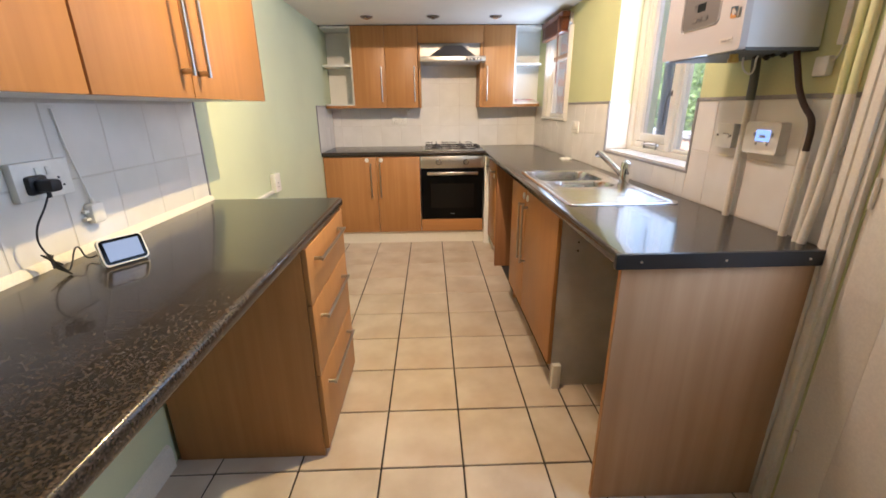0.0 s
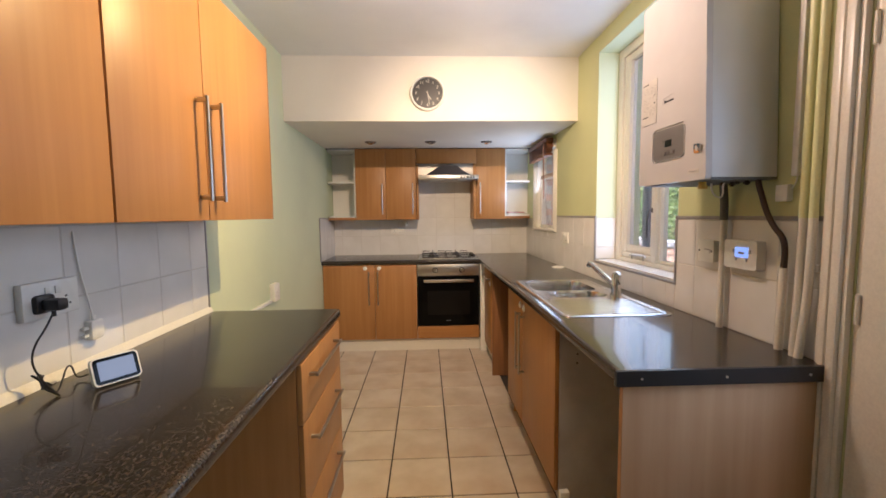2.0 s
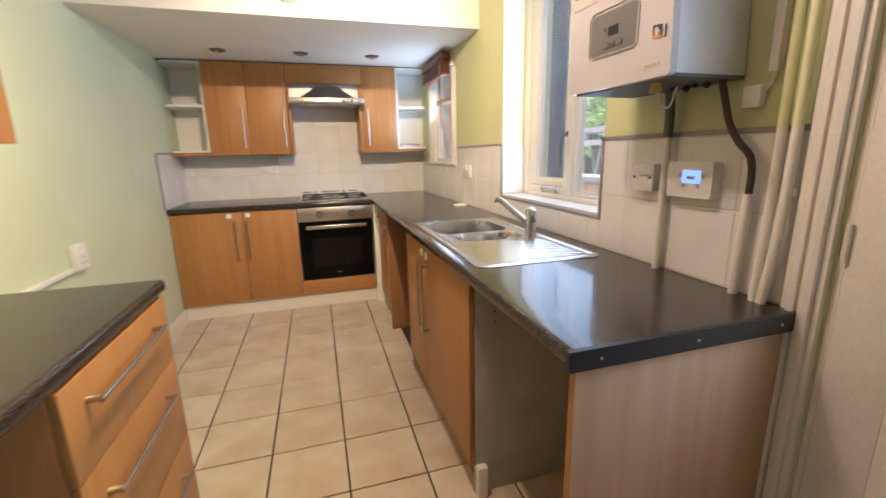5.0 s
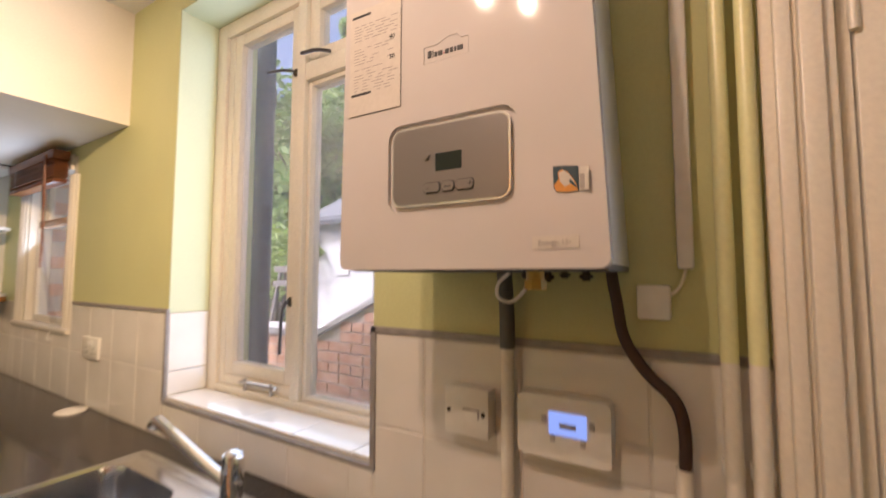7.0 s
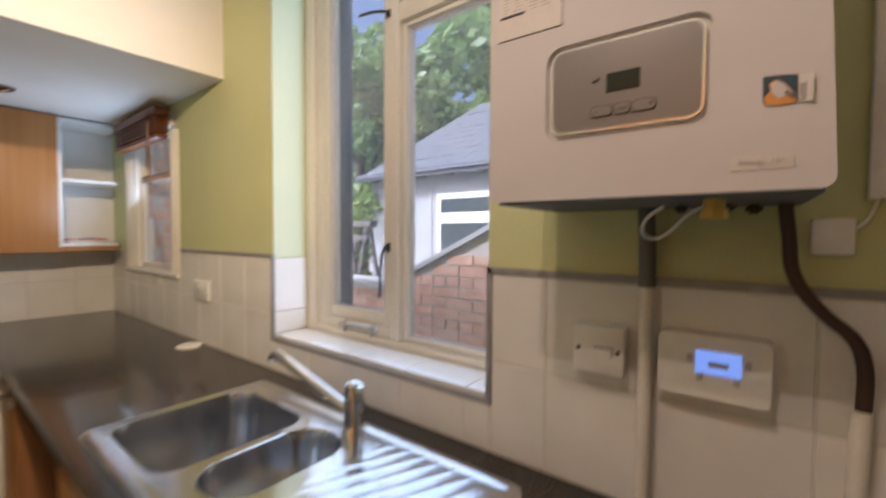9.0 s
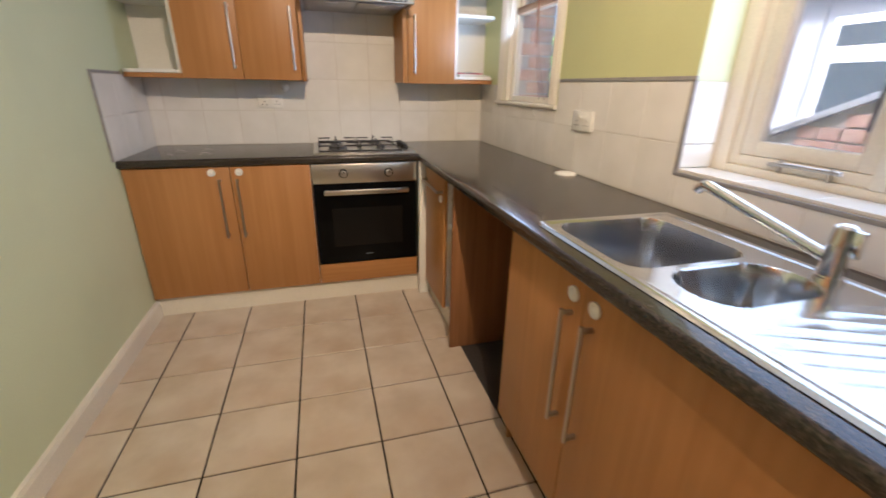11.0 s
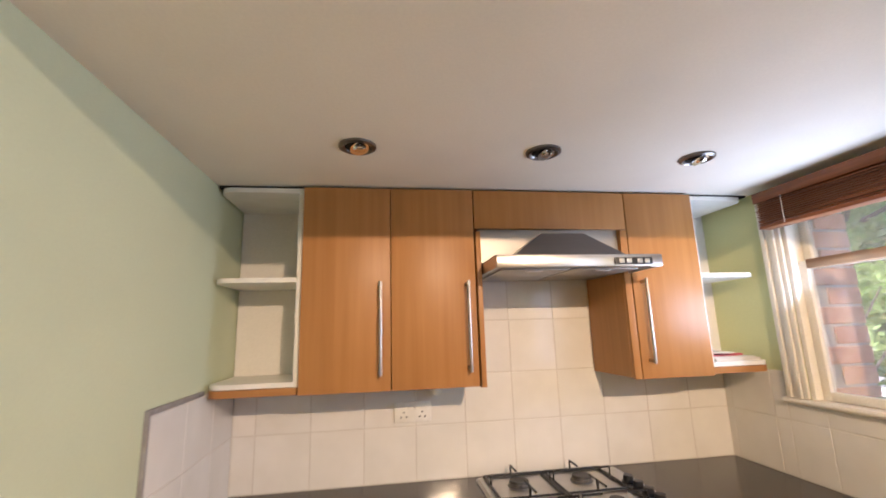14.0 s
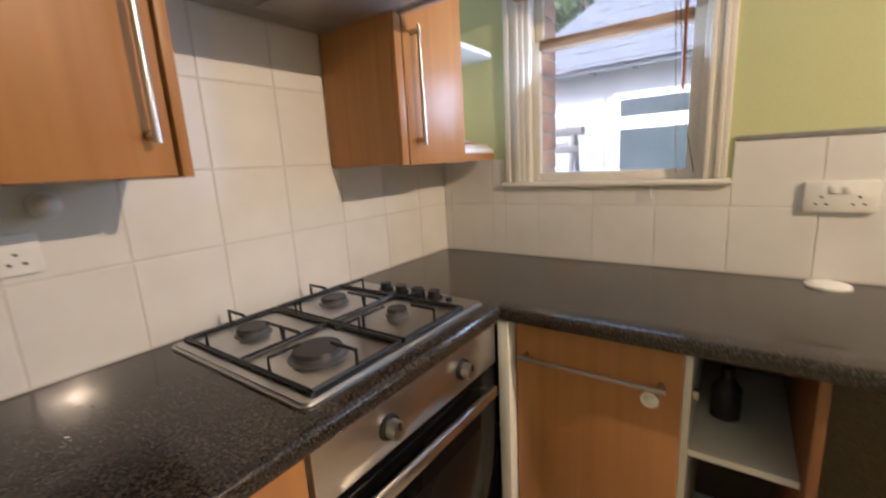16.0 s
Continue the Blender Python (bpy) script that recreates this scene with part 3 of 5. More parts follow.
u = thing("wall_cabinet", (0.61, -0.15, WB), "beech-effect double wall cabinet with bar handles", "cabinet")
part("body", box(B(), 0.300, 0.918, -0.299, -0.012, WB, WT), beech_z, u)
wall_door(u, 0.300, 0.609, WB, WT, 0.572)
wall_door(u, 0.609, 0.919, WB, WT, 0.884)
part("end_panel", box(B(), 0.924, 0.942, -0.322, -0.012, WB - 0.003, 1.86, 0.001), beech_z, u)

u = thing("hood_cabinet", (1.23, -0.15, 1.87), "beech-effect bridging cabinet above the cooker hood", "cabinet")
part("body", box(B(), 0.940, 1.508, -0.299, -0.012, 1.88, WT), beech_x, u)
wall_door(u, 0.921, 1.538, 1.872, WT)
part("back_plate", box(B(), 0.940, 1.508, -0.296, -0.280, 1.745, 1.879), filter_mesh, u, "grey metal plate behind the hood")

u = thing("wall_cabinet", (1.68, -0.15, WB), "beech-effect single wall cabinet with bar handle", "cabinet")
part("body", box(B(), 1.509, 1.840, -0.299, -0.012, WB, WT), beech_z, u)
wall_door(u, 1.540, 1.841, WB - 0.004, WT, 1.578)
part("filler_strip", box(B(), 1.510, 1.5385, -0.316, -0.300, WB - 0.004, 1.868, 0.001), beech_z, u)
# solid black slab painted as the shade above the cupboards
solo("gap_shade_slab", box(B(), 0.004, 2.13, -0.292, -0.012, WT + 0.001, SOFF - 0.0005), hollow_shade, "black slab painting the shade between cupboards and ceiling", "gap", kind="structure", smooth=False)

# cooker hood
hood = thing("cooker_hood", (1.247, -0.25, 1.69), "stainless steel canopy cooker hood with grease filters", "cooker hood")
HX0, HX1, HF = 0.946, 1.540, -0.503
bm = B()
lip = [(HX0 + 0.075, HF + 0.06), (HX1 - 0.075, HF + 0.06), (HX1 - 0.075, -0.02), (HX0 + 0.075, -0.02)]
v0 = [bm.verts.new((x, y, 1.7405)) for x, y in lip]
v1 = [bm.verts.new((x, y, z)) for x, y, z in ((1.165, -0.36, 1.845), (1.335, -0.36, 1.845), (1.335, -0.02, 1.845), (1.165, -0.02, 1.845))]
for i in range(4):
    bm.faces.new((v0[i], v0[(i + 1) % 4], v1[(i + 1) % 4], v1[i]))
bm.faces.new(v1)
bm.faces.new(v0[::-1])
part("canopy", bm, hood_steel, hood, smooth=False)
part("top_plate", box(B(), HX0 + 0.002, HX1 - 0.002, HF + 0.001, -0.021, 1.7385, 1.7400), hood_steel, hood)
part("chimney", box(B(), 1.19, 1.31, -0.279, -0.05, 1.846, 1.879), steel, hood)
bm = B()
box(bm, HX0, HX1, HF - 0.004, HF + 0.012, 1.697, 1.738, 0.003)
box(bm, HX0, HX0 + 0.012, HF + 0.012, -0.02, 1.697, 1.736)
box(bm, HX1 - 0.012, HX1, HF + 0.012, -0.02, 1.697, 1.736)
rim = part("rim", bm, steel, hood, "bright brushed steel rim")
part("underside", box(B(), HX0 + 0.013, HX1 - 0.013, HF + 0.013, -0.021, 1.704, 1.712), filter_mesh, hood, "greasy grey underside")
for x0, x1 in ((0.985, 1.235), (1.245, 1.495)):
    f = part("grease_filter", box(B(), x0, x1, -0.43, -0.10, 1.698, 1.7035, 0.001), filter_mesh, hood)
    part("filter_latch", box(B(), (x0 + x1) / 2 - 0.03, (x0 + x1) / 2 + 0.03, -0.415, -0.40, 1.694, 1.6985, 0.001), steel, hood)
part("switch_plate", box(B(), 1.36, 1.50, HF - 0.0065, HF - 0.0035, 1.704, 1.727, 0.0005), black_plastic, rim)
for x in (1.385, 1.412, 1.452, 1.479):
    part("switch", box(B(), x - 0.009, x + 0.009, HF - 0.010, HF - 0.006, 1.708, 1.723, 0.001), steel, rim)

# hob
hob = thing("gas_hob", (1.245, -0.295, CT), "four-burner stainless steel gas hob with black pan supports", "hob")
bm = B()
prism(bm, rounded(0.945, 1.538, -0.550, -0.045, 0.018, 4), "z", CT + 0.0005, CT + 0.006)
prism(bm, rounded(0.952, 1.531, -0.543, -0.052, 0.014, 4), "z", CT + 0.006, CT + 0.011)
part("tray", bm, hob_steel, hob)
for x, y, r in ((1.085, -0.165, 0.036), (1.085, -0.410, 0.052), (1.335, -0.165, 0.036), (1.345, -0.400, 0.026)):
    bm = B()
    rod(bm, (x, y, CT + 0.0105), (x, y, CT + 0.014), r * 1.22, 28, r * 1.12)
    rod(bm, (x, y, CT + 0.014), (x, y, CT + 0.023), r * 0.98, 28)
    b = part("burner", bm, alloy, hob)
    part("burner_cap", rod(B(), (x, y, CT + 0.023), (x, y, CT + 0.031), r * 1.04, 28, r * 0.95), burner_cap, b)
for y in (-0.225, -0.287, -0.349, -0.411):
    bm = B()
    rod(bm, (1.492, y, CT + 0.011), (1.492, y, CT + 0.016), 0.024, 20)
    rod(bm, (1.492, y, CT + 0.016), (1.492, y, CT + 0.036), 0.019, 20, 0.017)
    part("knob", bm, black_plastic, hob, "black control knob")
part("ignition_button", rod(B(), (1.492, -0.462, CT + 0.011), (1.492, -0.462, CT + 0.022), 0.009, 14), black_plastic, hob)
for x0, x1, cx in ((0.978, 1.208, 1.085), (1.222, 1.452, 1.335)):
    bm = B()
    z0, z1 = CT + 0.0165, CT + 0.050
    tube(bm, [(x0, -0.528, z0), (x1, -0.528, z0), (x1, -0.062, z0), (x0, -0.062, z0), (x0, -0.52, z0)], 0.0055, 6)
    for y in (-0.165, -0.405):
        for ex, s in ((x0, 1), (x1, -1)):
            tube(bm, [(ex, y, z0), (ex, y, z1), (ex + s * 0.07, y, z1)], 0.0042, 6)
    for ey, s in ((-0.528, 1), (-0.062, -1)):
        tube(bm, [(cx, ey, z0), (cx, ey, z1), (cx, ey + s * 0.07, z1)], 0.0042, 6)
    tube(bm, [(x0, -0.29, z0), (x1, -0.29, z0)], 0.0045, 6)
    for s in (1, -1):
        tube(bm, [(cx, -0.29, z0), (cx, -0.29 + s * 0.005, z1), (cx, -0.29 + s * 0.06, z1)], 0.0042, 6)
    for ex in (x0, x1):
        for ey in (-0.528, -0.062):
            tube(bm, [(ex, ey, CT + 0.011), (ex, ey, z0)], 0.006, 6)
    part("pan_support", bm, black_iron, hob, "black enamelled wire pan support")
# bits of bent wire left lying on the worktop
for (x, y), (u, v), h in (((0.20, -0.33), (0.05, -0.012), 0.016), ((0.33, -0.30), (0.045, 0.02), 0.014), ((0.19, -0.45), (0.03, -0.02), 0.012), ((0.35, -0.46), (0.05, 0.01), 0.016)):
    bm = tube(B(), [(x, y, CT + 0.0022), (x + u * 0.2, y + v * 0.2, CT + h), (x + u * 0.8, y + v * 0.8, CT + h * 0.8), (x + u, y + v, CT + 0.0022)], 0.0018, 6, 1)
    solo("bent_wire", bm, nickel, "thin bit of bent wire lying on the worktop", "wire", "bits of wire on the worktop")

# ---- sink and tap ----
SX0, SX1, SY0, SY1 = 1.585, 2.068, -2.945, -1.970


def bowl_depth(x, y, bx0, bx1, by0, by1, r, depth):
    """How far a rounded bowl goes down at a place."""
    cx, cy = (bx0 + bx1) / 2, (by0 + by1) / 2
    qx, qy = abs(x - cx) - (bx1 - bx0) / 2 + r, abs(y - cy) - (by1 - by0) / 2 + r
    d = math.hypot(max(qx, 0), max(qy, 0)) + min(max(qx, qy), 0) - r
    s = min(max(-d / 0.016, 0), 1)
    return depth * s * s * (3 - 2 * s)


sink = thing("kitchen_sink", ((SX0 + SX1) / 2, (SY0 + SY1) / 2, CT), "stainless steel one-and-a-half bowl sink with ridged drainer", "sink")
bm = B()
nx, ny = 111, 221
rows = []
for j in range(ny):
    row = []
    for i in range(nx):
        x, y = SX0 + (SX1 - SX0) * i / (nx - 1), SY0 + (SY1 - SY0) * j / (ny - 1)
        ex = min(x - SX0, SX1 - x, y - SY0, SY1 - y)
        z = CT + 0.002 + 0.005 * min(ex / 0.012, 1) - 0.004 * min(max((ex - 0.02) / 0.015, 0), 1)
        z -= bowl_depth(x, y, 1.632, 1.985, -2.345, -2.005, 0.06, 0.17)
        z -= bowl_depth(x, y, 1.672, 1.975, -2.545, -2.372, 0.08, 0.12)
        if -2.915 < y < -2.585 and 1.625 < x < 2.045:
            u = (y + 2.585) + (x - 1.83) * 0.45
            w = min((x - 1.625) / 0.04, (2.045 - x) / 0.04, (y + 2.915) / 0.04, (-2.585 - y) / 0.03, 1)
            z += 0.0022 * max(w, 0) * max(0, math.sin(u * math.tau / 0.042)) ** 2 - 0.0015 * max(w, 0)
        # rounded outer corners
        kx, ky = max(SX0 + 0.045 - x, x - SX1 + 0.045, 0), max(SY0 + 0.045 - y, y - SY1 + 0.045, 0)
        d = math.hypot(kx, ky)
        if kx > 0 and ky > 0 and d > 0.045:
            f = 0.045 / d
            x += (1 - f) * kx * (1 if x < 1.8 else -1)
            y += (1 - f) * ky * (1 if y < -2.4 else -1)
            z = CT + 0.002
        row.append(bm.verts.new((x, y, z)))
    rows.append(row)
for a, b in zip(rows, rows[1:]):
    for i in range(nx - 1):
        bm.faces.new((a[i], a[i + 1], b[i + 1], b[i]))
part("sink_top", bm, sink_steel, sink)
for x, y, z in ((1.81, -2.175, CT - 0.166), (1.815, -2.455, CT - 0.116)):
    bm = B()
    rod(bm, (x, y, z - 0.004), (x, y, z + 0.003), 0.042, 24, 0.036)
    part("waste", bm, chrome, sink)
tap = thing("kitchen_tap", (2.02, -2.485, CT + 0.005), "chrome mixer tap with swivelling spout", "tap")
bm = B()
rod(bm, (2.02, -2.485, CT + 0.003), (2.02, -2.485, CT + 0.012), 0.03, 20)
rod(bm, (2.02, -2.485, CT + 0.012), (2.02, -2.485, CT + 0.080), 0.025, 20, 0.023)
part("tap_body", bm, chrome, tap)
bm = B()
tube(bm, [(2.02, -2.480, CT + 0.045), (2.019, -2.30, CT + 0.090), (2.018, -2.16, CT + 0.126), (2.018, -2.130, CT + 0.132), (2.018, -2.112, CT + 0.112)], 0.0150, 12, 2)
part("spout", bm, chrome, tap)
bm = B()
rod(bm, (2.02, -2.485, CT + 0.082), (2.02, -2.487, CT + 0.118), 0.0235, 20, 0.021)
ball(bm, (2.02, -2.487, CT + 0.118), 0.018, 16, 1, 1, 0.5)
box(bm, 2.010, 2.030, -2.522, -2.490, CT + 0.060, CT + 0.118, 0.005)
part("lever", bm, chrome, tap)
bm = B()
rod(bm, (2.085, -1.318, CT), (2.085, -1.318, CT + 0.006), 0.05, 28)
ball(bm, (2.085, -1.318, CT + 0.006), 0.045, 20, 1, 1, 0.18)
solo("plastic_cover", bm, plastic, "white plastic disc cover lying on the worktop", "cover")


# ---- sockets and switches ----
def socket(name, origin, axis, w, h, label, double=True, holes=True, deep=0.012):
    """A faceplate on a wall: axis is the way off the wall; origin its lower middle on the wall."""
    o, out = Vector(origin), Vector(axis)
    side = Vector((0, 0, 1)).cross(out)
    t = thing(name, o, label, "socket")

    def put(b, u0, u1, z0, z1, d0, d1, bevel=0.0):
        p, q = o + side * u0 + out * d0 + Vector((0, 0, z0)), o + side * u1 + out * d1 + Vector((0, 0, z1))
        return box(b, min(p.x, q.x), max(p.x, q.x), min(p.y, q.y), max(p.y, q.y), min(p.z, q.z), max(p.z, q.z), bevel)
    plate = part("faceplate", put(B(), -w / 2, w / 2, 0, h, 0.0005, deep, 0.003), plastic, t)
    for k in ((-0.25, 0.25) if double else (0.0,)):
        part("rocker", put(B(), k * w * 0.36 - 0.008, k * w * 0.36 + 0.008, h * 0.62, h * 0.84, deep, deep + 0.004, 0.0015), plastic, plate)
        if holes:
            c = k * w
            for du, dz in ((0, 0.5), (-0.011, 0.27), (0.011, 0.27)):
                part("pin_hole", put(B(), c + du - 0.0035, c + du + 0.0035, h * dz - 0.0025, h * dz + 0.0025, deep - 0.0002, deep + 0.0004), ink, plate)
    return t


socket("double_socket", (0.702, -0.008, 1.137), (0, -1, 0), 0.150, 0.078, "white double socket on the tiles under the wall cabinet")
socket("double_socket", (XR - 0.008, -1.325, 1.108), (-1, 0, 0), 0.152, 0.086, "white double socket on the tiles above the worktop")
socket("double_socket", (0.008, -3.512, 1.090), (1, 0, 0), 0.165, 0.094, "white double socket with a black plug in it", True, True, 0.02)
socket("wall_socket", (0.0005, -1.895, 0.795), (1, 0, 0), 0.095, 0.115, "white socket box on the green wall", False, True, 0.034)
spur = thing("fused_spur", (XR - 0.008, -3.056, 1.152), "white flex outlet plate with two dark screws on the tiles", "socket")
part("back_box", box(B(), XR - 0.036, XR - 0.0085, -3.099, -3.013, 1.154, 1.236, 0.002), plastic, spur)
plate = part("faceplate", box(B(), XR - 0.044, XR - 0.036, -3.101, -3.011, 1.152, 1.238, 0.003), plastic, spur)
for y in (-3.091, -3.021):
    part("screw", rod(B(), (XR - 0.0455, y, 1.195), (XR - 0.0435, y, 1.195), 0.0042, 12), dark_metal, plate)
part("flex_slot", box(B(), XR - 0.0448, XR - 0.0438, -3.082, -3.050, 1.199, 1.2025), grey_ink, plate)
part("flex_slot", box(B(), XR - 0.0448, XR - 0.0438, -3.0830, -3.0795, 1.186, 1.2025), grey_ink, plate)
solo("cable_trunking", box(B(), 0.0005, 0.018, -2.68, -1.945, 0.792, 0.812, 0.002), plastic, "white cable trunking on the green wall", "trunking")
bm = B()
rod(bm, (0.797, -0.035, 1.262), (0.797, -0.009, 1.262), 0.026, 20)
ball(bm, (0.797, -0.035, 1.262), 0.022, 14)
solo("plug_in_air_freshener", bm, plastic, "round white plug-in fitting below the cabinet", "fitting")
bm = B()
box(bm, 0.0205, 0.042, -3.572, -3.516, 1.104, 1.152, 0.009)
box(bm, 0.040, 0.084, -3.562, -3.528, 1.112, 1.142, 0.007)
rod(bm, (0.064, -3.553, 1.098), (0.064, -3.553, 1.116), 0.005, 10)
plug = solo("mains_plug", bm, black_plastic, "black mains plug pushed into the socket", "plug")
cable = thing("power_cable", (0.09, -3.60, CT), "bundled black power cable lying on the worktop", "cable")
part("lead", tube(B(), [(0.064, -3.553, 1.110), (0.066, -3.580, 1.075), (0.060, -3.608, 1.04), (0.052, -3.612, 1.0), (0.050, -3.598, 0.965), (0.075, -3.605, 0.94), (0.105, -3.612, 0.918), (0.085, -3.575, 0.925), (0.055, -3.520, 0.955), (0.052, -3.500, 0.950), (0.062, -3.505, 0.925), (0.075, -3.505, 0.917), (0.095, -3.495, 0.925), (0.150, -3.500, 0.935)], 0.0023, 6, 3), black_plastic, cable)
for k in range(6):
    part("coil", tube(B(), [(0.040 + 0.003 * k, -3.602 + 0.003 * k, 0.962 - 0.003 * (k % 3)), (0.068, -3.594 - 0.004 * k, 0.934 + 0.003 * (k % 2)), (0.098 + 0.003 * k, -3.602 - 0.002 * k, 0.914)], 0.0022, 6, 2), black_plastic, cable)
part("tie", tube(B(), [(0.070, -3.585, 0.930), (0.066, -3.600, 0.945), (0.075, -3.615, 0.932)], 0.003, 6, 2), black_plastic, cable)
bm = B()
tube(bm, [(0.012, -3.415, 1.31), (0.014, -3.405, 1.20), (0.018, -3.385, 1.10), (0.02, -3.375, 1.045)], 0.0028, 6, 2)
solo("white_cable", bm, plastic, "thin white cable hanging down the tiles", "cable")
bm = B()
box(bm, 0.009, 0.034, -3.400, -3.352, 0.988, 1.045, 0.006)
tube(bm, [(0.021, -3.376, 1.04), (0.021, -3.378, 1.06)], 0.006, 8)
for z in (1.0, 1.022):
    box(bm, 0.012, 0.024, -3.416, -3.399, z, z + 0.007)
solo("plug_adaptor", bm, plastic, "white plug adaptor resting against the tiles", "plug")

# smart display standing on the left worktop
disp = thing("smart_display", (0.16, -3.52, CT), "small white smart display with a lit screen", "display")
mt = Matrix.Translation((0.195, -3.530, CT + 0.001)) @ Matrix.Rotation(radians(58), 4, "Z") @ Matrix.Rotation(radians(-20), 4, "X")
bm = prism(B(), rounded(-0.054, 0.054, 0.002, 0.076, 0.012, 4), "y", -0.007, 0.007)
bm.transform(mt)
shell = part("shell", bm, plastic, disp)
bm = prism(B(), rounded(-0.050, 0.050, 0.006, 0.072, 0.009, 4), "y", -0.0085, -0.0068)
bm.transform(mt)
face = part("bezel", bm, black_glass, disp)
bm = box(B(), -0.041, 0.041, -0.0095, -0.0084, 0.014, 0.064)
bm.transform(mt)
part("screen", bm, display_glow, disp, "pale lit screen")
bm = prism(B(), [(0.006, 0.003), (0.055, 0.003), (0.045, 0.02), (0.022, 0.05)], "x", -0.035, 0.035)
bm.transform(Matrix.Translation((0.195, -3.530, CT + 0.001)) @ Matrix.Rotation(radians(58), 4, "Z"))
part("stand", bm, plastic, disp)

# ---- wall cabinets over the left worktop ----
LX = 0.30
for y0, y1, doors in ((-3.668, -2.700, ((-3.258, -2.702, -3.215), (-3.666, -3.262, -3.305))), (-4.62, -3.672, ((-4.618, -4.15, -4.195), (-4.146, -3.674, -4.10)))):
    u = thing("wall_cabinet", (0.15, (y0 + y1) / 2, 1.335), "beech-effect double wall cabinet above the tiled splashback", "cabinet")
    part("body", box(B(), 0.008, LX - 0.001, y0, y1, 1.338, 2.085, 0.001), beech_z, u)
    part("bottom", box(B(), 0.009, LX - 0.002, y0 + 0.001, y1 - 0.001, 1.335, 1.3379), upvc, u)
    for a, b, hy in doors:
        d = part("door", box(B(), LX, LX + 0.018, a, b, 1.335, 2.088, 0.0015), beech_z, u)
        bar_handle(d, (LX + 0.018, hy, 1.395), (LX + 0.018, hy, 1.715), (0.032, 0, 0), 0.0065)
    if y1 > -3:
        part("end_edge", box(B(), LX + 0.0005, LX + 0.018, y1 - 0.0015, y1 + 0.001, 1.336, 2.087), beech_edge, u, "dark door edging")

# ---- clock and downlights ----
clock = thing("wall_clock", (1.038, BULK, 2.11), "round black-faced wall clock with white numerals and rim", "clock")
CX, CZ, CR, CY = 1.038, 2.226, 0.125, BULK - 0.0005
bm = B()
pts = [(CR, 0), (CR, 0.026), (CR - 0.006, 0.033), (CR - 0.014, 0.030), (CR - 0.016, 0.012)]
ring = []
for r, d in pts:
    ring.append([bm.verts.new((CX + r * math.cos(k * math.tau / 48), CY - d, CZ + r * math.sin(k * math.tau / 48))) for k in range(48)])
for a, b in zip(ring, ring[1:]):
    for k in range(48):
        bm.faces.new((a[k], a[(k + 1) % 48], b[(k + 1) % 48], b[k]))
part("rim", bm, plastic, clock, "white plastic rim")
part("dial", rod(B(), (CX, CY, CZ), (CX, CY - 0.012, CZ), CR - 0.012, 48), black_plastic, clock, "matt black dial")
for h in range(1, 13):
    b = words(str(h), 0.03)
    a = radians(90 - 30 * h)
    b.transform(Matrix.Translation((CX + 0.083 * math.cos(a), CY - 0.0135, CZ + 0.083 * math.sin(a))) @ Matrix.Rotation(radians(90), 4, "X"))
    part("numeral", b, paper, clock)
for ang, ln, w in ((-62, 0.055, 0.005), (-80, 0.085, 0.0035)):
    b = box(B(), -0.012, ln, -0.001, 0.001, -w / 2, w / 2)
    b.transform(Matrix.Translation((CX, CY - 0.0165 - 0.002 * (ln > 0.06), CZ)) @ Matrix.Rotation(radians(-ang), 4, "Y"))
    part("hand", b, paper, clock)

for i, (x, y) in enumerate(((0.508, -0.660), (1.068, -0.664), (1.596, -0.660))):
    dl = thing("downlight", (x, y, SOFF - 0.012), "round chrome recessed downlight, switched off", "downlight", "downlights in the bulkhead")
    bm = B()
    prof = [(0.054, 0.0), (0.053, -0.006), (0.044, -0.010), (0.038, -0.006), (0.036, -0.0005)]
    ring = [[bm.verts.new((x + r * math.cos(k * math.tau / 32), y + r * math.sin(k * math.tau / 32), SOFF + z)) for k in range(32)] for r, z in prof]
    for a, b in zip(ring, ring[1:]):
        for k in range(32):
            bm.faces.new((a[k], a[(k + 1) % 32], b[(k + 1) % 32], b[k]))
    part("bezel", bm, dark_nickel, dl, "dull nickel bezel")
    # black disc for the shade inside the lamp's recess
    part("socket_well", rod(B(), (x, y, SOFF - 0.0005), (x, y, SOFF - 0.003), 0.036, 24), hollow_shade, dl)
    bm = B()
    rod(bm, (x + 0.004, y - 0.004, SOFF - 0.003), (x + 0.006, y - 0.007, SOFF - 0.012), 0.024, 24, 0.027)
    ball(bm, (x + 0.006, y - 0.008, SOFF - 0.012), 0.020, 14, 1, 1, 0.4)
    part("lamp_face", bm, chrome, dl, "tilted reflector lamp")

# ceiling fitting with two bulbs that lights the room
lamp = thing("ceiling_light", (LAMP[0], LAMP[1], LAMP[2]), "white two-bulb ceiling light fitting", "lamp")
part("ceiling_plate", rod(B(), (LAMP[0], LAMP[1], CEIL - 0.02), (LAMP[0], LAMP[1], CEIL), 0.05, 20), plastic, lamp)
part("stem", rod(B(), (LAMP[0], LAMP[1], 2.345), (LAMP[0], LAMP[1], CEIL - 0.02), 0.008, 10), plastic, lamp)
part("arm", rod(B(), (LAMP[0] - 0.057, LAMP[1] - 0.05, 2.350), (LAMP[0] + 0.057, LAMP[1] + 0.05, 2.350), 0.008, 10), plastic, lamp)
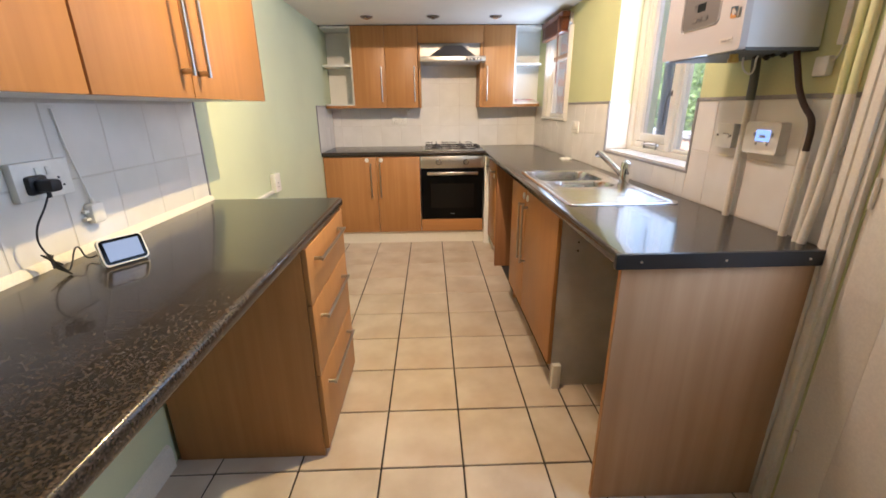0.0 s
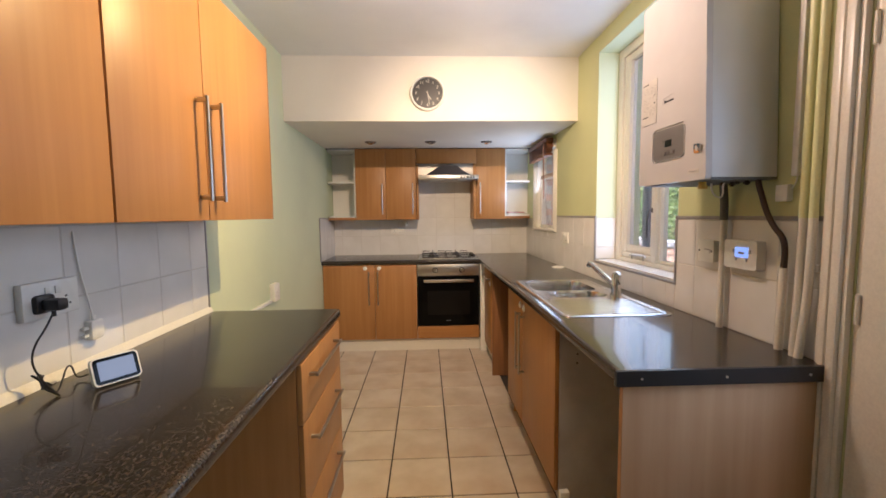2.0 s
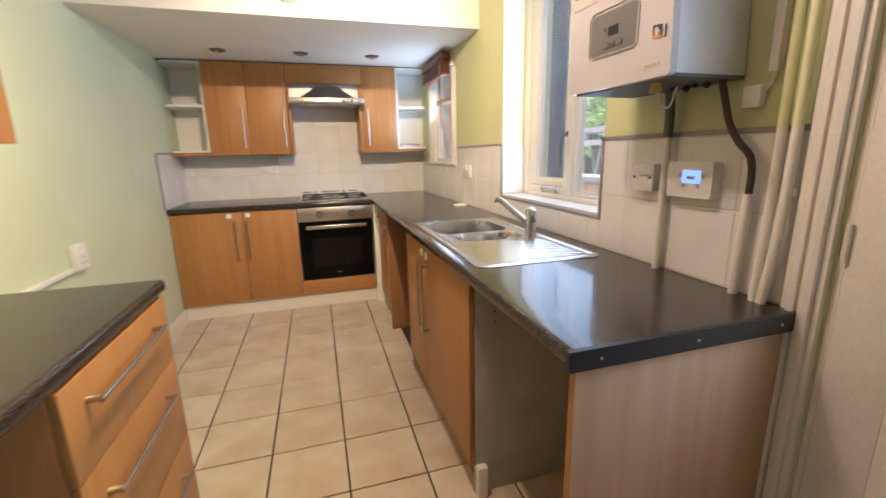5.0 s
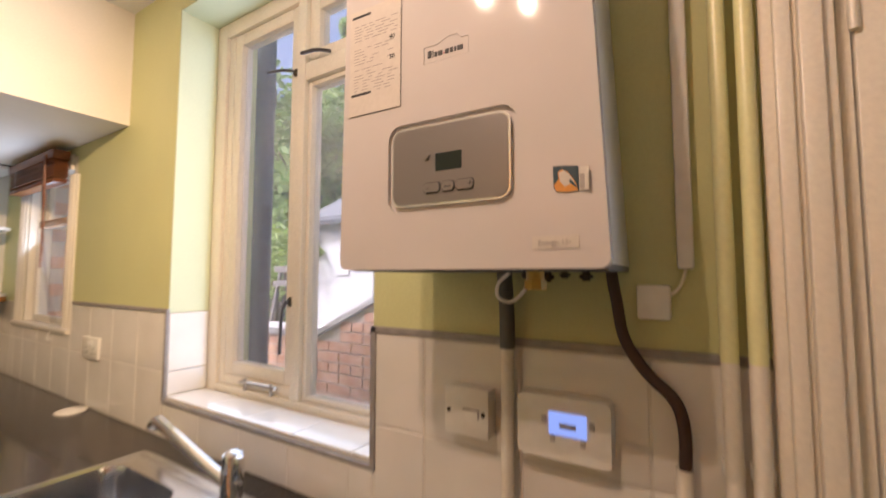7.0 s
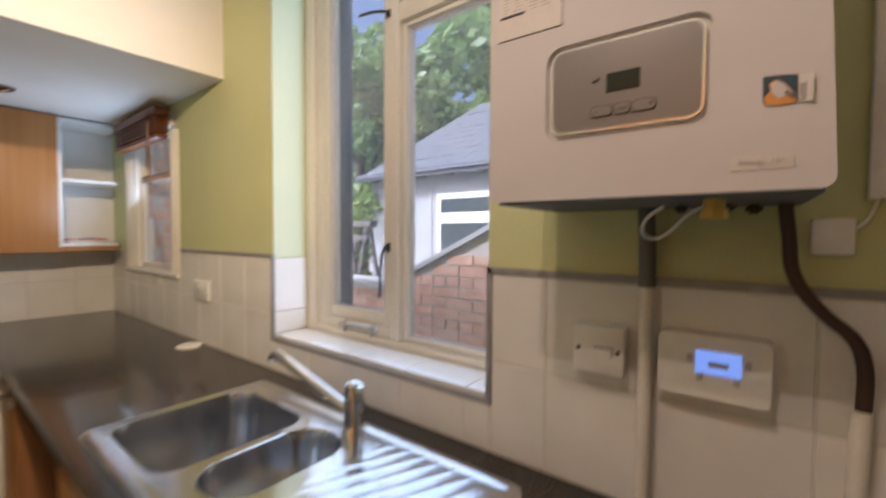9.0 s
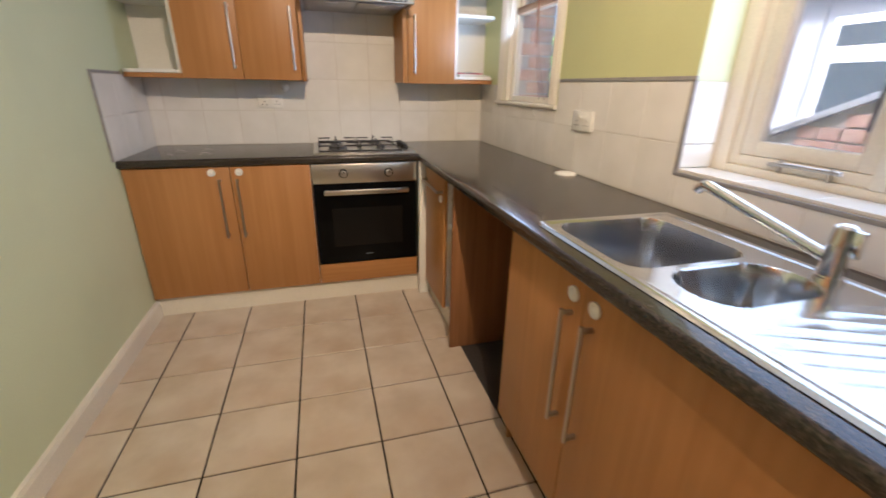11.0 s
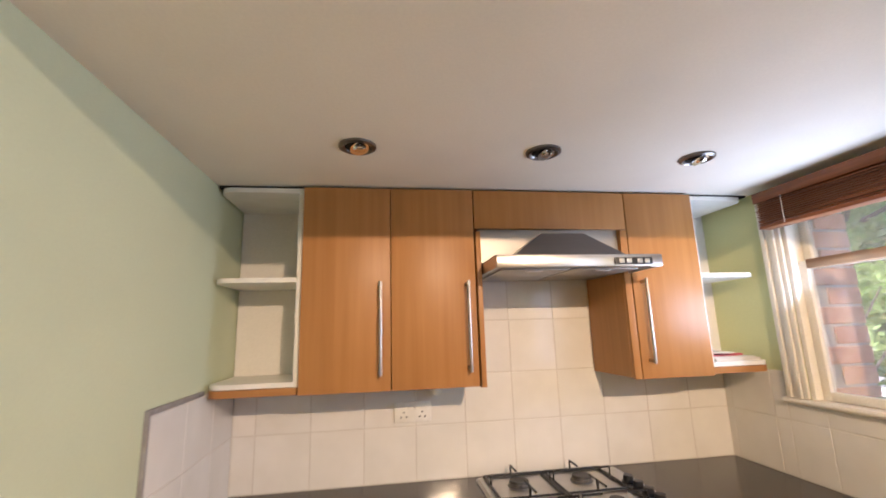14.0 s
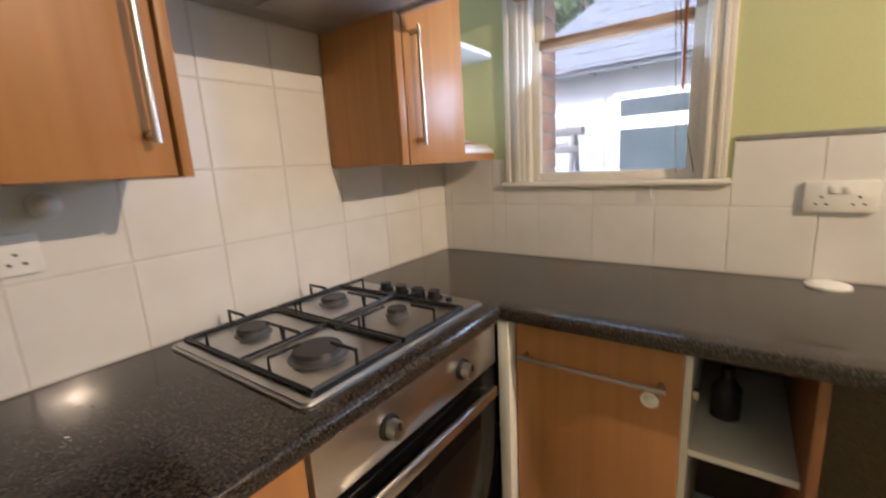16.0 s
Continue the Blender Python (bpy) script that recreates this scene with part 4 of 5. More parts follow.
for s in (-1, 1):
    c = (LAMP[0] + s * 0.057, LAMP[1] + s * 0.05)
    # unseen discs added to hold the bulbs' light off the ceiling
    bm = rod(B(), (*c, LAMP[2] + 0.030), (*c, LAMP[2] + 0.040), 0.075, 28, 0.030)
    part("shade", bm, dark_metal, lamp, "added dark disc keeping bulb light off the ceiling")
    part("lamp_holder", rod(B(), (LAMP[0] + s * 0.057, LAMP[1] + s * 0.05, 2.310), (LAMP[0] + s * 0.057, LAMP[1] + s * 0.05, 2.355), 0.016, 14), plastic, lamp)

# ---- boiler on the right wall ----
BX, BY0, BY1, BZ0, BZ1 = 1.889, -3.341, -2.956, 1.450, 2.130
boiler = thing("boiler", (2.02, (BY0 + BY1) / 2, BZ0), "white wall-mounted gas combi boiler with grey control panel", "boiler")
bm = box(B(), BX + 0.022, XR - 0.012, BY0 + 0.005, BY1 - 0.003, BZ0 + 0.004, BZ1 - 0.003, 0.004)
for v in bm.verts:
    if v.co.y < BY0 + 0.02:
        v.co.y += 0.045 * (v.co.z - BZ0)
part("casing", bm, boiler_side, boiler)
PEAK = [(-3.173, 1.733), (-3.104, 1.733), (-3.104, 1.757), (-3.126, 1.757), (-3.142, 1.764), (-3.156, 1.764), (-3.161, 1.757), (-3.173, 1.757)]


def sunk_plate(outline, holes, x0, depth, back):
    """A plate facing -x with sunken fields, each as deep as depth."""
    bm = B()
    loops = []
    for o in [outline] + holes:
        vs = [bm.verts.new((x0, y, z)) for y, z in o]
        loops.append(vs)
        for a, b in zip(vs, vs[1:] + vs[:1]):
            bm.edges.new((a, b))
    bmesh.ops.triangle_fill(bm, use_beauty=True, edges=bm.edges[:])
    for k, vs in enumerate(loops):
        ws = [bm.verts.new((back if k == 0 else x0 + depth, v.co.y, v.co.z)) for v in vs]
        for i in range(len(vs)):
            j = (i + 1) % len(vs)
            bm.faces.new((vs[i], vs[j], ws[j], ws[i]))
        bm.faces.new(ws)
    bmesh.ops.recalc_face_normals(bm, faces=bm.faces[:])
    return bm


fp = sunk_plate(rounded(BY0, BY1, BZ0, BZ1, 0.012, 4), [rounded(-3.2365, -3.0450, 1.5290, 1.6540, 0.021, 5), PEAK], BX, 0.006, BX + 0.021)
# the panel narrows a little towards its top
for v in fp.verts:
    if v.co.y < BY0 + 0.02:
        v.co.y += 0.045 * (v.co.z - BZ0)
    elif v.co.y > BY1 - 0.02:
        v.co.y -= 0.012 * (v.co.z - BZ0)
part("front_panel", fp, boiler_white, boiler)
part("underside_tray", box(B(), BX + 0.024, XR - 0.014, BY0 + 0.006, BY1 - 0.006, BZ0 - 0.002, BZ0 + 0.008), pipe_grey, boiler, "dark grey underside")


def on_front(y0, y1, z0, z1, d0, d1, r=0.0):
    """A plate on the boiler's front, d0 to d1 off it."""
    return prism(B(), rounded(y0, y1, z0, z1, max(r, 0.0004), 5 if r else 1), "x", BX - d1, BX - d0)


cp = part("control_panel", on_front(-3.2295, -3.052, 1.536, 1.647, -0.0062, 0.0005, 0.016), panel_rim, boiler, "silver-rimmed grey control panel")
part("panel_face", on_front(-3.2265, -3.055, 1.539, 1.644, 0.0004, 0.0012, 0.013), panel_grey, cp)
part("display", on_front(-3.163, -3.124, 1.581, 1.605, 0.0012, 0.0016, 0.001), dark_screen, cp, "small dark display")
part("power_button", rod(rod(B(), (BX - 0.001, -3.110, 1.603), (BX - 0.0022, -3.110, 1.603), 0.0062, 20), (BX - 0.001, -3.110, 1.603), (BX - 0.0038, -3.110, 1.603), 0.0046, 20), panel_grey, cp)
for y0, y1 in ((-3.131, -3.106), (-3.152, -3.1345), (-3.180, -3.1555)):
    part("button", on_front(y0, y1, 1.553, 1.5655, 0.001, 0.0036, 0.005), panel_grey, cp)
    part("button_rim", on_front(y0 - 0.0012, y1 + 0.0012, 1.5518, 1.5667, 0.001, 0.0016, 0.005), ink, cp)


def facing(text, size, y, z, off):
    b = words(text, size, 0.0002)
    b.transform(Matrix.Translation((BX - off, y, z)) @ Matrix.Rotation(radians(-90), 4, "Z") @ Matrix.Rotation(radians(90), 4, "X"))
    return b


part("button_mark", facing("-", 0.012, -3.113, 1.559, 0.0038), ink, cp)
part("button_mark", facing("+", 0.012, -3.176, 1.559, 0.0038), ink, cp)
part("button_mark", facing("mode", 0.005, -3.1435, 1.559, 0.0038), ink, cp)
leaf = part("instruction_label", on_front(-3.066, -2.970, 1.682, 1.848, 0.0002, 0.0008), paper, boiler, "printed paper instruction label")
part("label_edge", on_front(-3.0665, -3.0655, 1.682, 1.848, 0.0008, 0.0011), ink, leaf)
part("label_edge", on_front(-3.066, -2.970, 1.682, 1.683, 0.0008, 0.0011), ink, leaf)
rl = random.Random(4)
for k in range(24):
    z = 1.822 - 0.0046 * k
    if k in (6, 7, 14):
        continue
    y = -2.979
    while y > -3.055:
        w = rl.uniform(0.006, 0.02)
        if k < 7 or k > 17 or rl.random() < 0.6:
            part("print_line", on_front(max(y - w, -3.060), y, z, z + 0.0012, 0.0008, 0.001), grey_ink, leaf)
        y -= w + rl.uniform(0.002, 0.012)
part("print_block", on_front(-3.010, -2.974, 1.836, 1.840, 0.0008, 0.001), ink, leaf)
part("print_block", on_front(-3.012, -2.974, 1.713, 1.717, 0.0008, 0.001), ink, leaf)
part("print_number", facing("40", 0.010, -3.050, 1.790, 0.0012), ink, leaf)
part("print_number", facing("30", 0.010, -3.050, 1.760, 0.0012), ink, leaf)
bdg = part("maker_badge", prism(B(), [(y * 0.985 - 3.1385 * 0.015, z * 0.96 + 1.748 * 0.04) for y, z in PEAK], "x", BX + 0.0005, BX + 0.0062), boiler_white, boiler, "white peaked badge plate set in the casing")
for y0, y1, z1 in ((-3.1165, -3.1105, 1.7505), (-3.1195, -3.118, 1.7505), (-3.1255, -3.121, 1.747), (-3.1335, -3.127, 1.747), (-3.1435, -3.1375, 1.747), (-3.150, -3.145, 1.747), (-3.1545, -3.1515, 1.747), (-3.1645, -3.156, 1.747)):
    part("badge_bar", on_front(y0, y1, 1.7405, z1, -0.0005, 0.0001), ink, bdg)
part("badge_dot", on_front(-3.1368, -3.1348, 1.7415, 1.7435, -0.0005, 0.0001), red_paper, bdg)
stk = part("sticker", prism(B(), [(-3.2805, 1.5675), (-3.281, 1.542), (-3.284, 1.5375), (-3.297, 1.5355), (-3.309, 1.5365), (-3.3085, 1.5645), (-3.296, 1.5665)], "x", BX - 0.0012, BX - 0.0002), sticker_blue, boiler, "dark and orange torn sticker")
part("sticker_patch", prism(B(), [(-3.2815, 1.545), (-3.284, 1.538), (-3.297, 1.536), (-3.308, 1.537), (-3.307, 1.543), (-3.303, 1.551), (-3.297, 1.559), (-3.291, 1.5625), (-3.286, 1.560), (-3.287, 1.552)], "x", BX - 0.0015, BX - 0.0012), sticker_orange, stk)
part("sticker_patch", prism(B(), [(-3.287, 1.559), (-3.2925, 1.5615), (-3.299, 1.556), (-3.305, 1.546), (-3.300, 1.545), (-3.2935, 1.5425), (-3.2885, 1.549)], "x", BX - 0.0018, BX - 0.0015), paper, stk)
part("sticker_patch", prism(B(), [(-3.2985, 1.5475), (-3.307, 1.5395), (-3.3065, 1.543), (-3.3, 1.5505)], "x", BX - 0.0021, BX - 0.0018), sticker_blue, stk)
bm = B()
strip = [[bm.verts.new((BX - x - d, y, z)) for z in (1.5365, 1.5635 - 0.06 * (-3.3095 - y))] for d in (0.0, 0.0006) for y, x in ((-3.3095, 0.0002), (-3.3135, 0.0008), (-3.3175, 0.0022), (-3.3205, 0.0045))]
for a, b in list(zip(strip[:3], strip[1:4])) + list(zip(strip[4:7], strip[5:8])) + [(strip[0], strip[4]), (strip[3], strip[7])]:
    bm.faces.new((a[0], a[1], b[1], b[0]))
part("sticker_curl", bm, paper, stk, "curled white torn piece")
part("sticker_patch", on_front(-3.3155, -3.3105, 1.539, 1.555, 0.0018, 0.0024), grey_ink, stk)
tape = part("paper_tag", on_front(-3.308, -3.255, 1.4725, 1.4875, 0.0002, 0.001), paper, boiler, "white typed paper label")
part("tag_words", facing("Energy, 15r", 0.0082, -3.281, 1.480, 0.0013), grey_ink, tape)

boiler.rotation_euler = (0, 0, radians(2.2))

# pipes below and beside the boiler
PX = XR - 0.03
solo("boiler_pipe_lagging", tube(B(), [(PX - 0.008, -3.131, BZ0 - 0.002), (PX - 0.006, -3.132, 1.42), (PX - 0.002, -3.133, 1.38), (PX - 0.002, -3.133, 1.315)], 0.0135, 12, 2), pipe_grey, "dark grey lagged pipe running down from the boiler", "pipe")
solo("condensate_pipe", tube(B(), [(PX, -3.133, 1.32), (PX, -3.130, CT)], 0.0115, 12), gloss_white, "white plastic pipe down the tiles", "pipe")
solo("flexible_hose", tube(B(), [(2.095, -3.312, BZ0 + 0.002), (2.097, -3.314, 1.43), (2.105, -3.318, 1.40), (PX, -3.322, 1.345), (PX, -3.355, 1.295), (PX, -3.392, 1.265), (PX, -3.402, 1.225), (PX, -3.400, 1.165)], 0.0088, 10, 2), hose_brown, "dark brown lagged hose below the boiler", "hose")
solo("copper_drop_pipe", tube(B(), [(PX + 0.002, -3.399, 1.170), (PX + 0.002, -3.393, CT)], 0.0115, 12), gloss_white, "white painted pipe down the tiles", "pipe")
solo("loop_wire", tube(B(), [(2.04, -3.17, BZ0 - 0.004), (2.06, -3.14, 1.43), (2.08, -3.13, 1.405), (2.09, -3.15, 1.395), (2.08, -3.175, 1.41), (2.06, -3.20, 1.437), (2.05, -3.22, BZ0 - 0.006)], 0.0032, 6, 2), plastic, "pale cable looping below the boiler", "cable")
for x, y, r, l in ((2.065, -3.190, 0.007, 0.013), (2.075, -3.222, 0.008, 0.018), (2.07, -3.250, 0.007, 0.012), (2.08, -3.280, 0.008, 0.016)):
    bm = rod(B(), (x, y, BZ0 - l), (x, y, BZ0 - 0.001), r * 0.75, 14)
    rod(bm, (x, y, BZ0 - l * 0.75), (x, y, BZ0 - l * 0.35), r * 1.25, 6)
    part("pipe_union", bm, dark_metal, boiler, "tarnished pipe union")
part("valve_cap", rod(rod(B(), (1.955, -3.238, 1.428), (1.955, -3.238, BZ0 - 0.001), 0.012, 14), (1.955, -3.238, 1.424), (1.955, -3.238, 1.436), 0.015, 8), valve_yellow, boiler, "yellow valve cap")
bm = B()
box(bm, XR - 0.022, XR - 0.0005, -3.388, -3.342, 1.376, 1.428, 0.004)
solo("junction_box", bm, plastic, "small white cable clip box on the wall", "box")
solo("thin_cable", tube(B(), [(XR - 0.012, -3.370, 1.410), (XR - 0.010, -3.388, 1.412), (XR - 0.010, -3.403, 1.428), (XR - 0.010, -3.409, 1.453)], 0.0025, 6, 2), plastic, "thin white cable on the wall", "cable")
tk = thing("wall_trunking", (XR - 0.012, -3.409, 1.452), "white upright cable trunking beside the boiler", "trunking")
part("backing", box(B(), XR - 0.012, XR - 0.0005, -3.4185, -3.3995, 1.453, CEIL, 0.001), plastic, tk)
part("cover", box(B(), XR - 0.024, XR - 0.0115, -3.420, -3.398, 1.452, CEIL, 0.004), plastic, tk)
for k, y in enumerate((-3.457, -3.489)):
    up = thing("riser_pipe", (PX, y, CT), "painted riser pipe, white below and green above", "pipe")
    part("upper_length", tube(B(), [(PX, y, 1.325), (PX, y, CEIL)], 0.0112, 12), pipe_green, up, "pale green painted length")
    part("lower_length", tube(B(), [(PX, y, 1.325), (PX - 0.002, y - 0.001 + 0.002 * k, 1.12), (PX - 0.004, y + 0.001 + 0.006 * k, 1.02), (PX - 0.006, y + 0.003 + 0.014 * k, CT)], 0.0110, 12, 1), gloss_white, up)
    part("pipe_clip", box(B(), PX + 0.006, XR - 0.002, y - 0.013, y + 0.013, 1.17, 1.19, 0.002), plastic, up)

# heating programmer with a blue screen
prog = thing("heating_programmer", (XR - 0.02, -3.229, 1.146), "white heating programmer with blue backlit screen", "thermostat")
case = part("case", prism(B(), rounded(-3.304, -3.154, 1.146, 1.246, 0.010, 4), "x", XR - 0.040, XR - 0.008), plastic, prog)
part("screen", box(B(), XR - 0.0425, XR - 0.0395, -3.268, -3.208, 1.186, 1.222, 0.001), lcd_blue, prog, "blue backlit screen")
part("screen_bars", box(B(), XR - 0.0432, XR - 0.0424, -3.252, -3.226, 1.198, 1.206), grey_ink, prog)
for y, z in ((-3.200, 1.208), (-3.276, 1.208), (-3.214, 1.180), (-3.262, 1.180)):
    part("button", box(B(), XR - 0.0425, XR - 0.0395, y - 0.004, y + 0.004, z - 0.006, z + 0.006, 0.001), grey_board, prog)

# ---- the large window ----
GX = XR + 0.165
win = thing("window_1", (GX, -2.345, W1[2]), "white timber casement window with two lights and a fanlight", "window", kind="structure")
FX0, FX1 = XR + 0.135, XR + 0.20
bm = B()
for d, y0, y1, z0, z1 in ((0.0, W1[1] - 0.060, W1[1], W1[2], W1[3]), (0.012, W1[1] - 0.092, W1[1] - 0.060, W1[2] + 0.034, W1[3] - 0.055),
                          (0.0, W1[0], W1[0] + 0.062, W1[2], W1[3]), (0.0, W1[0] + 0.062, W1[1] - 0.060, W1[2], W1[2] + 0.034),
                          (0.012, -2.350, W1[1] - 0.092, W1[2] + 0.034, 1.098), (0.0, W1[0] + 0.062, W1[1] - 0.060, W1[3] - 0.055, W1[3]),
                          (-0.003, -2.388, -2.350, W1[2] + 0.034, W1[3] - 0.055), (-0.002, W1[0] + 0.062, -2.388, 2.056, 2.112)):
    box(bm, FX0 + d, FX1, y0, y1, z0, z1, 0.004)
part("window_frame", bm, gloss_white, win)


def casement(y0, y1, z0, z1, w=0.038, name="sash"):
    b = B()
    x0, x1 = FX0 + 0.012, FX1 - 0.008
    box(b, x0, x1, y0, y0 + w, z0, z1, 0.005)
    box(b, x0, x1, y1 - w, y1, z0, z1, 0.005)
    box(b, x0, x1, y0 + w, y1 - w, z0, z0 + w, 0.005)
    box(b, x0, x1, y0 + w, y1 - w, z1 - w, z1, 0.005)
    s = part(name, b, gloss_white, win)
    p = part("pane", box(B(), GX, GX + 0.004, y0 + w - 0.004, y1 - w + 0.004, z0 + w - 0.004, z1 - w + 0.004), glass, s, smooth=False)
    p.visible_shadow = False
    return s


casement(-2.349, W1[1] - 0.093, 1.099, W1[3] - 0.056, 0.044)
casement(W1[0] + 0.063, -2.389, W1[2] + 0.035, 2.055, 0.016)
casement(W1[0] + 0.063, -2.389, 2.113, W1[3] - 0.056, 0.045, "fanlight")
# fastenings
bm = B()
ball(bm, (FX0 + 0.008, -2.332, 1.36), 0.016, 12, 0.5, 1, 1)
tube(bm, [(FX0 - 0.006, -2.332, 1.365), (FX0 - 0.016, -2.322, 1.33), (FX0 - 0.014, -2.316, 1.20)], 0.005, 8, 1)
part("window_handle", bm, dark_metal, win, "dark metal casement handle")
bm = B()
ball(bm, (FX0 + 0.008, -2.332, 2.10), 0.013, 12, 0.5, 1, 1)
tube(bm, [(FX0 - 0.004, -2.332, 2.10), (FX0 - 0.018, -2.30, 2.106), (FX0 - 0.018, -2.225, 2.115)], 0.005, 8, 1)
part("window_handle", bm, dark_metal, win, "dark metal casement handle")
bm = B()
tube(bm, [(FX0 + 0.004, -2.09, 1.083), (FX0 - 0.006, -2.14, 1.090), (FX0 - 0.006, -2.29, 1.090)], 0.006, 8, 1)
for y in (-2.13, -2.265):
    rod(bm, (FX0 - 0.004, y, 1.064), (FX0 - 0.004, y, 1.100), 0.005, 8)
part("window_stay", bm, nickel, win, "metal casement stay on its pegs")
bm = B()
tube(bm, [(FX0 - 0.004, -2.50, 2.118), (FX0 - 0.02, -2.46, 2.128), (FX0 - 0.02, -2.39, 2.135)], 0.006, 8, 1)
part("window_stay", bm, dark_metal, win, "dark metal fanlight stay")

# ---- the small sash window with its blind ----
sw = thing("window_2", (XR + 0.06, -0.715, 1.2), "small white sash window with weathered meeting rail", "window", kind="structure")
bm = B()
for y0, y1 in ((-0.402, -0.322), (-1.064, -1.000)):
    n = 4
    for i in range(n):
        a, b = y0 + (y1 - y0) * i / n, y0 + (y1 - y0) * (i + 1) / n
        box(bm, XR - 0.012 - 0.007 * (i % 2), XR - 0.0005, a, b, 1.208, 1.90 if y0 < -0.9 else 1.995, 0.003)
box(bm, XR - 0.018, XR - 0.0005, -1.000, -0.402, 1.925, 1.995, 0.003)
part("casing", bm, gloss_white, sw, "fluted white casing")
part("window_sill", prism(B(), [(XR - 0.026, 1.192), (XR - 0.026, 1.200), (XR - 0.021, 1.2065), (XR + 0.10, 1.2065), (XR + 0.10, 1.186), (XR - 0.021, 1.186)], "y", -1.078, -0.308), gloss_white, sw)
bm = B()
for y0, y1 in ((-0.420, -0.4005), (-1.0295, -0.985)):
    box(bm, XR + 0.0, XR + 0.09, y0, y1, 1.207, 1.989, 0.003)
box(bm, XR, XR + 0.09, -0.985, -0.420, 1.95, 1.989, 0.003)
part("window_frame", bm, gloss_white, sw)
for nm, z0, z1, x0 in (("lower_sash", 1.2075, 1.722, XR + 0.03), ("upper_sash", 1.69, 1.949, XR + 0.06)):
    b = B()
    box(b, x0, x0 + 0.028, -0.985, -0.950, z0, z1, 0.003)
    box(b, x0, x0 + 0.028, -0.450, -0.420, z0, z1, 0.003)
    box(b, x0, x0 + 0.028, -0.950, -0.450, z0, z0 + 0.032, 0.003)
    if nm == "upper_sash":
        box(b, x0, x0 + 0.028, -0.950, -0.450, z1 - 0.03, z1, 0.003)
    s = part(nm, b, gloss_white, sw)
    if nm == "lower_sash":
        part("meeting_rail", box(B(), x0 - 0.002, x0 + 0.028, -0.950, -0.450, 1.690, 1.726, 0.004), bare_rail, s, "bare weathered wooden meeting rail")
    p = part("pane", box(B(), x0 + 0.012, x0 + 0.016, -0.954, -0.446, z0 + 0.03, z1 - 0.028), glass, s, smooth=False)
    p.visible_shadow = False

blind = thing("wooden_blind", (XR - 0.05, -0.70, 1.865), "reddish-brown wooden venetian blind, fully raised", "blind")
part("head_rail", box(B(), XR - 0.085, XR - 0.022, -1.012, -0.380, 1.962, 2.004, 0.003), blind_wood, blind)
rb = random.Random(2)
for k in range(11):
    z = 1.874 + 0.0078 * k
    dx, dy = rb.uniform(-0.004, 0.004), rb.uniform(-0.004, 0.004)
    part("slat", box(B(), XR - 0.080 + dx, XR - 0.026 + dx, -1.008 + dy, -0.386 + dy, z, z + 0.0034), blind_wood, blind)
part("bottom_rail", box(B(), XR - 0.080, XR - 0.028, -1.008, -0.386, 1.856, 1.871, 0.003), blind_wood, blind)
for y in (-0.50, -0.90):
    part("ladder_tape", box(B(), XR - 0.0862, XR - 0.0848, y - 0.002, y + 0.002, 1.86, 1.965), paper, blind)
part("tilt_wand", tube(B(), [(XR - 0.088, -0.935, 1.985), (XR - 0.086, -0.940, 1.80), (XR - 0.084, -0.942, 1.475)], 0.0048, 8), blind_wood, blind)
for dy in (0.0, -0.012):
    part("cord", tube(B(), [(XR - 0.088, -0.905, 1.98), (XR - 0.084, -0.912 + dy, 1.70), (XR - 0.06, -0.925 + dy * 2, 1.40), (XR - 0.03, -0.93 + dy * 4, 1.23)], 0.0014, 5, 2), hose_brown, blind)
solo("cord_hook", tube(B(), [(XR - 0.009, -0.855, 1.186), (XR - 0.024, -0.857, 1.172), (XR - 0.024, -0.860, 1.150), (XR - 0.012, -0.863, 1.146)], 0.0025, 6, 2), plastic, "small white hook under the sill", "hook")

# papers on the right open shelf
z = WB + 0.0425
for k, (w, d, t, m, a, nm) in enumerate(((0.21, 0.22, 0.010, paper, 3, "magazine"), (0.20, 0.21, 0.006, paper, -5, "magazine"), (0.18, 0.14, 0.006, red_paper, 9, "leaflet"), (0.15, 0.12, 0.004, paper, -14, "leaflet"))):
    b = B()
    n = 8
    top = [(-w / 2 + w * i / n, t + 0.004 * math.sin(i * 0.9 + k) * (k > 1)) for i in range(n + 1)]
    prism(b, [(-w / 2, 0), (w / 2, 0)] + [(u, max(v, 0.002)) for u, v in top[::-1]], "y", -d / 2, d / 2)
    b.transform(Matrix.Translation((1.985 - 0.01 * k, -0.165, z)) @ Matrix.Rotation(radians(a), 4, "Z"))
    solo(nm, b, m, "white printed magazine lying on the shelf" if m is paper else "red and white leaflet on the magazines", nm)
    z += t + 0.0003 + 0.004 * (k > 1)

# ---- back door in the right wall ----
door = thing("door_1", (XR, -4.0, 0), "cream painted back door with a glazed upper panel", "door", kind="structure")
bm = B()
for i, (a, b, d) in enumerate(((-3.506, -3.522, 0.018), (-3.522, -3.540, 0.028), (-3.540, -3.548, 0.018), (-3.548, -3.572, 0.030), (-3.572, -3.586, 0.018))):
    box(bm, XR - d, XR - 0.0005, b, a, 0.0, 2.10, 0.002)
box(bm, XR - 0.022, XR - 0.0005, -4.47, -4.405, 0.0, 2.10, 0.003)
box(bm, XR - 0.022, XR - 0.0005, -4.405, -3.586, 2.035, 2.10, 0.003)
part("door_casing", bm, gloss_white, door, "moulded white architrave")
bm = B()
box(bm, XR + 0.002, XR + 0.12, -3.604, -3.591, 0.0, 2.028)
box(bm, XR + 0.002, XR + 0.12, -4.399, -4.386, 0.0, 2.028)
box(bm, XR + 0.002, XR + 0.12, -4.386, -3.604, 2.015, 2.028)
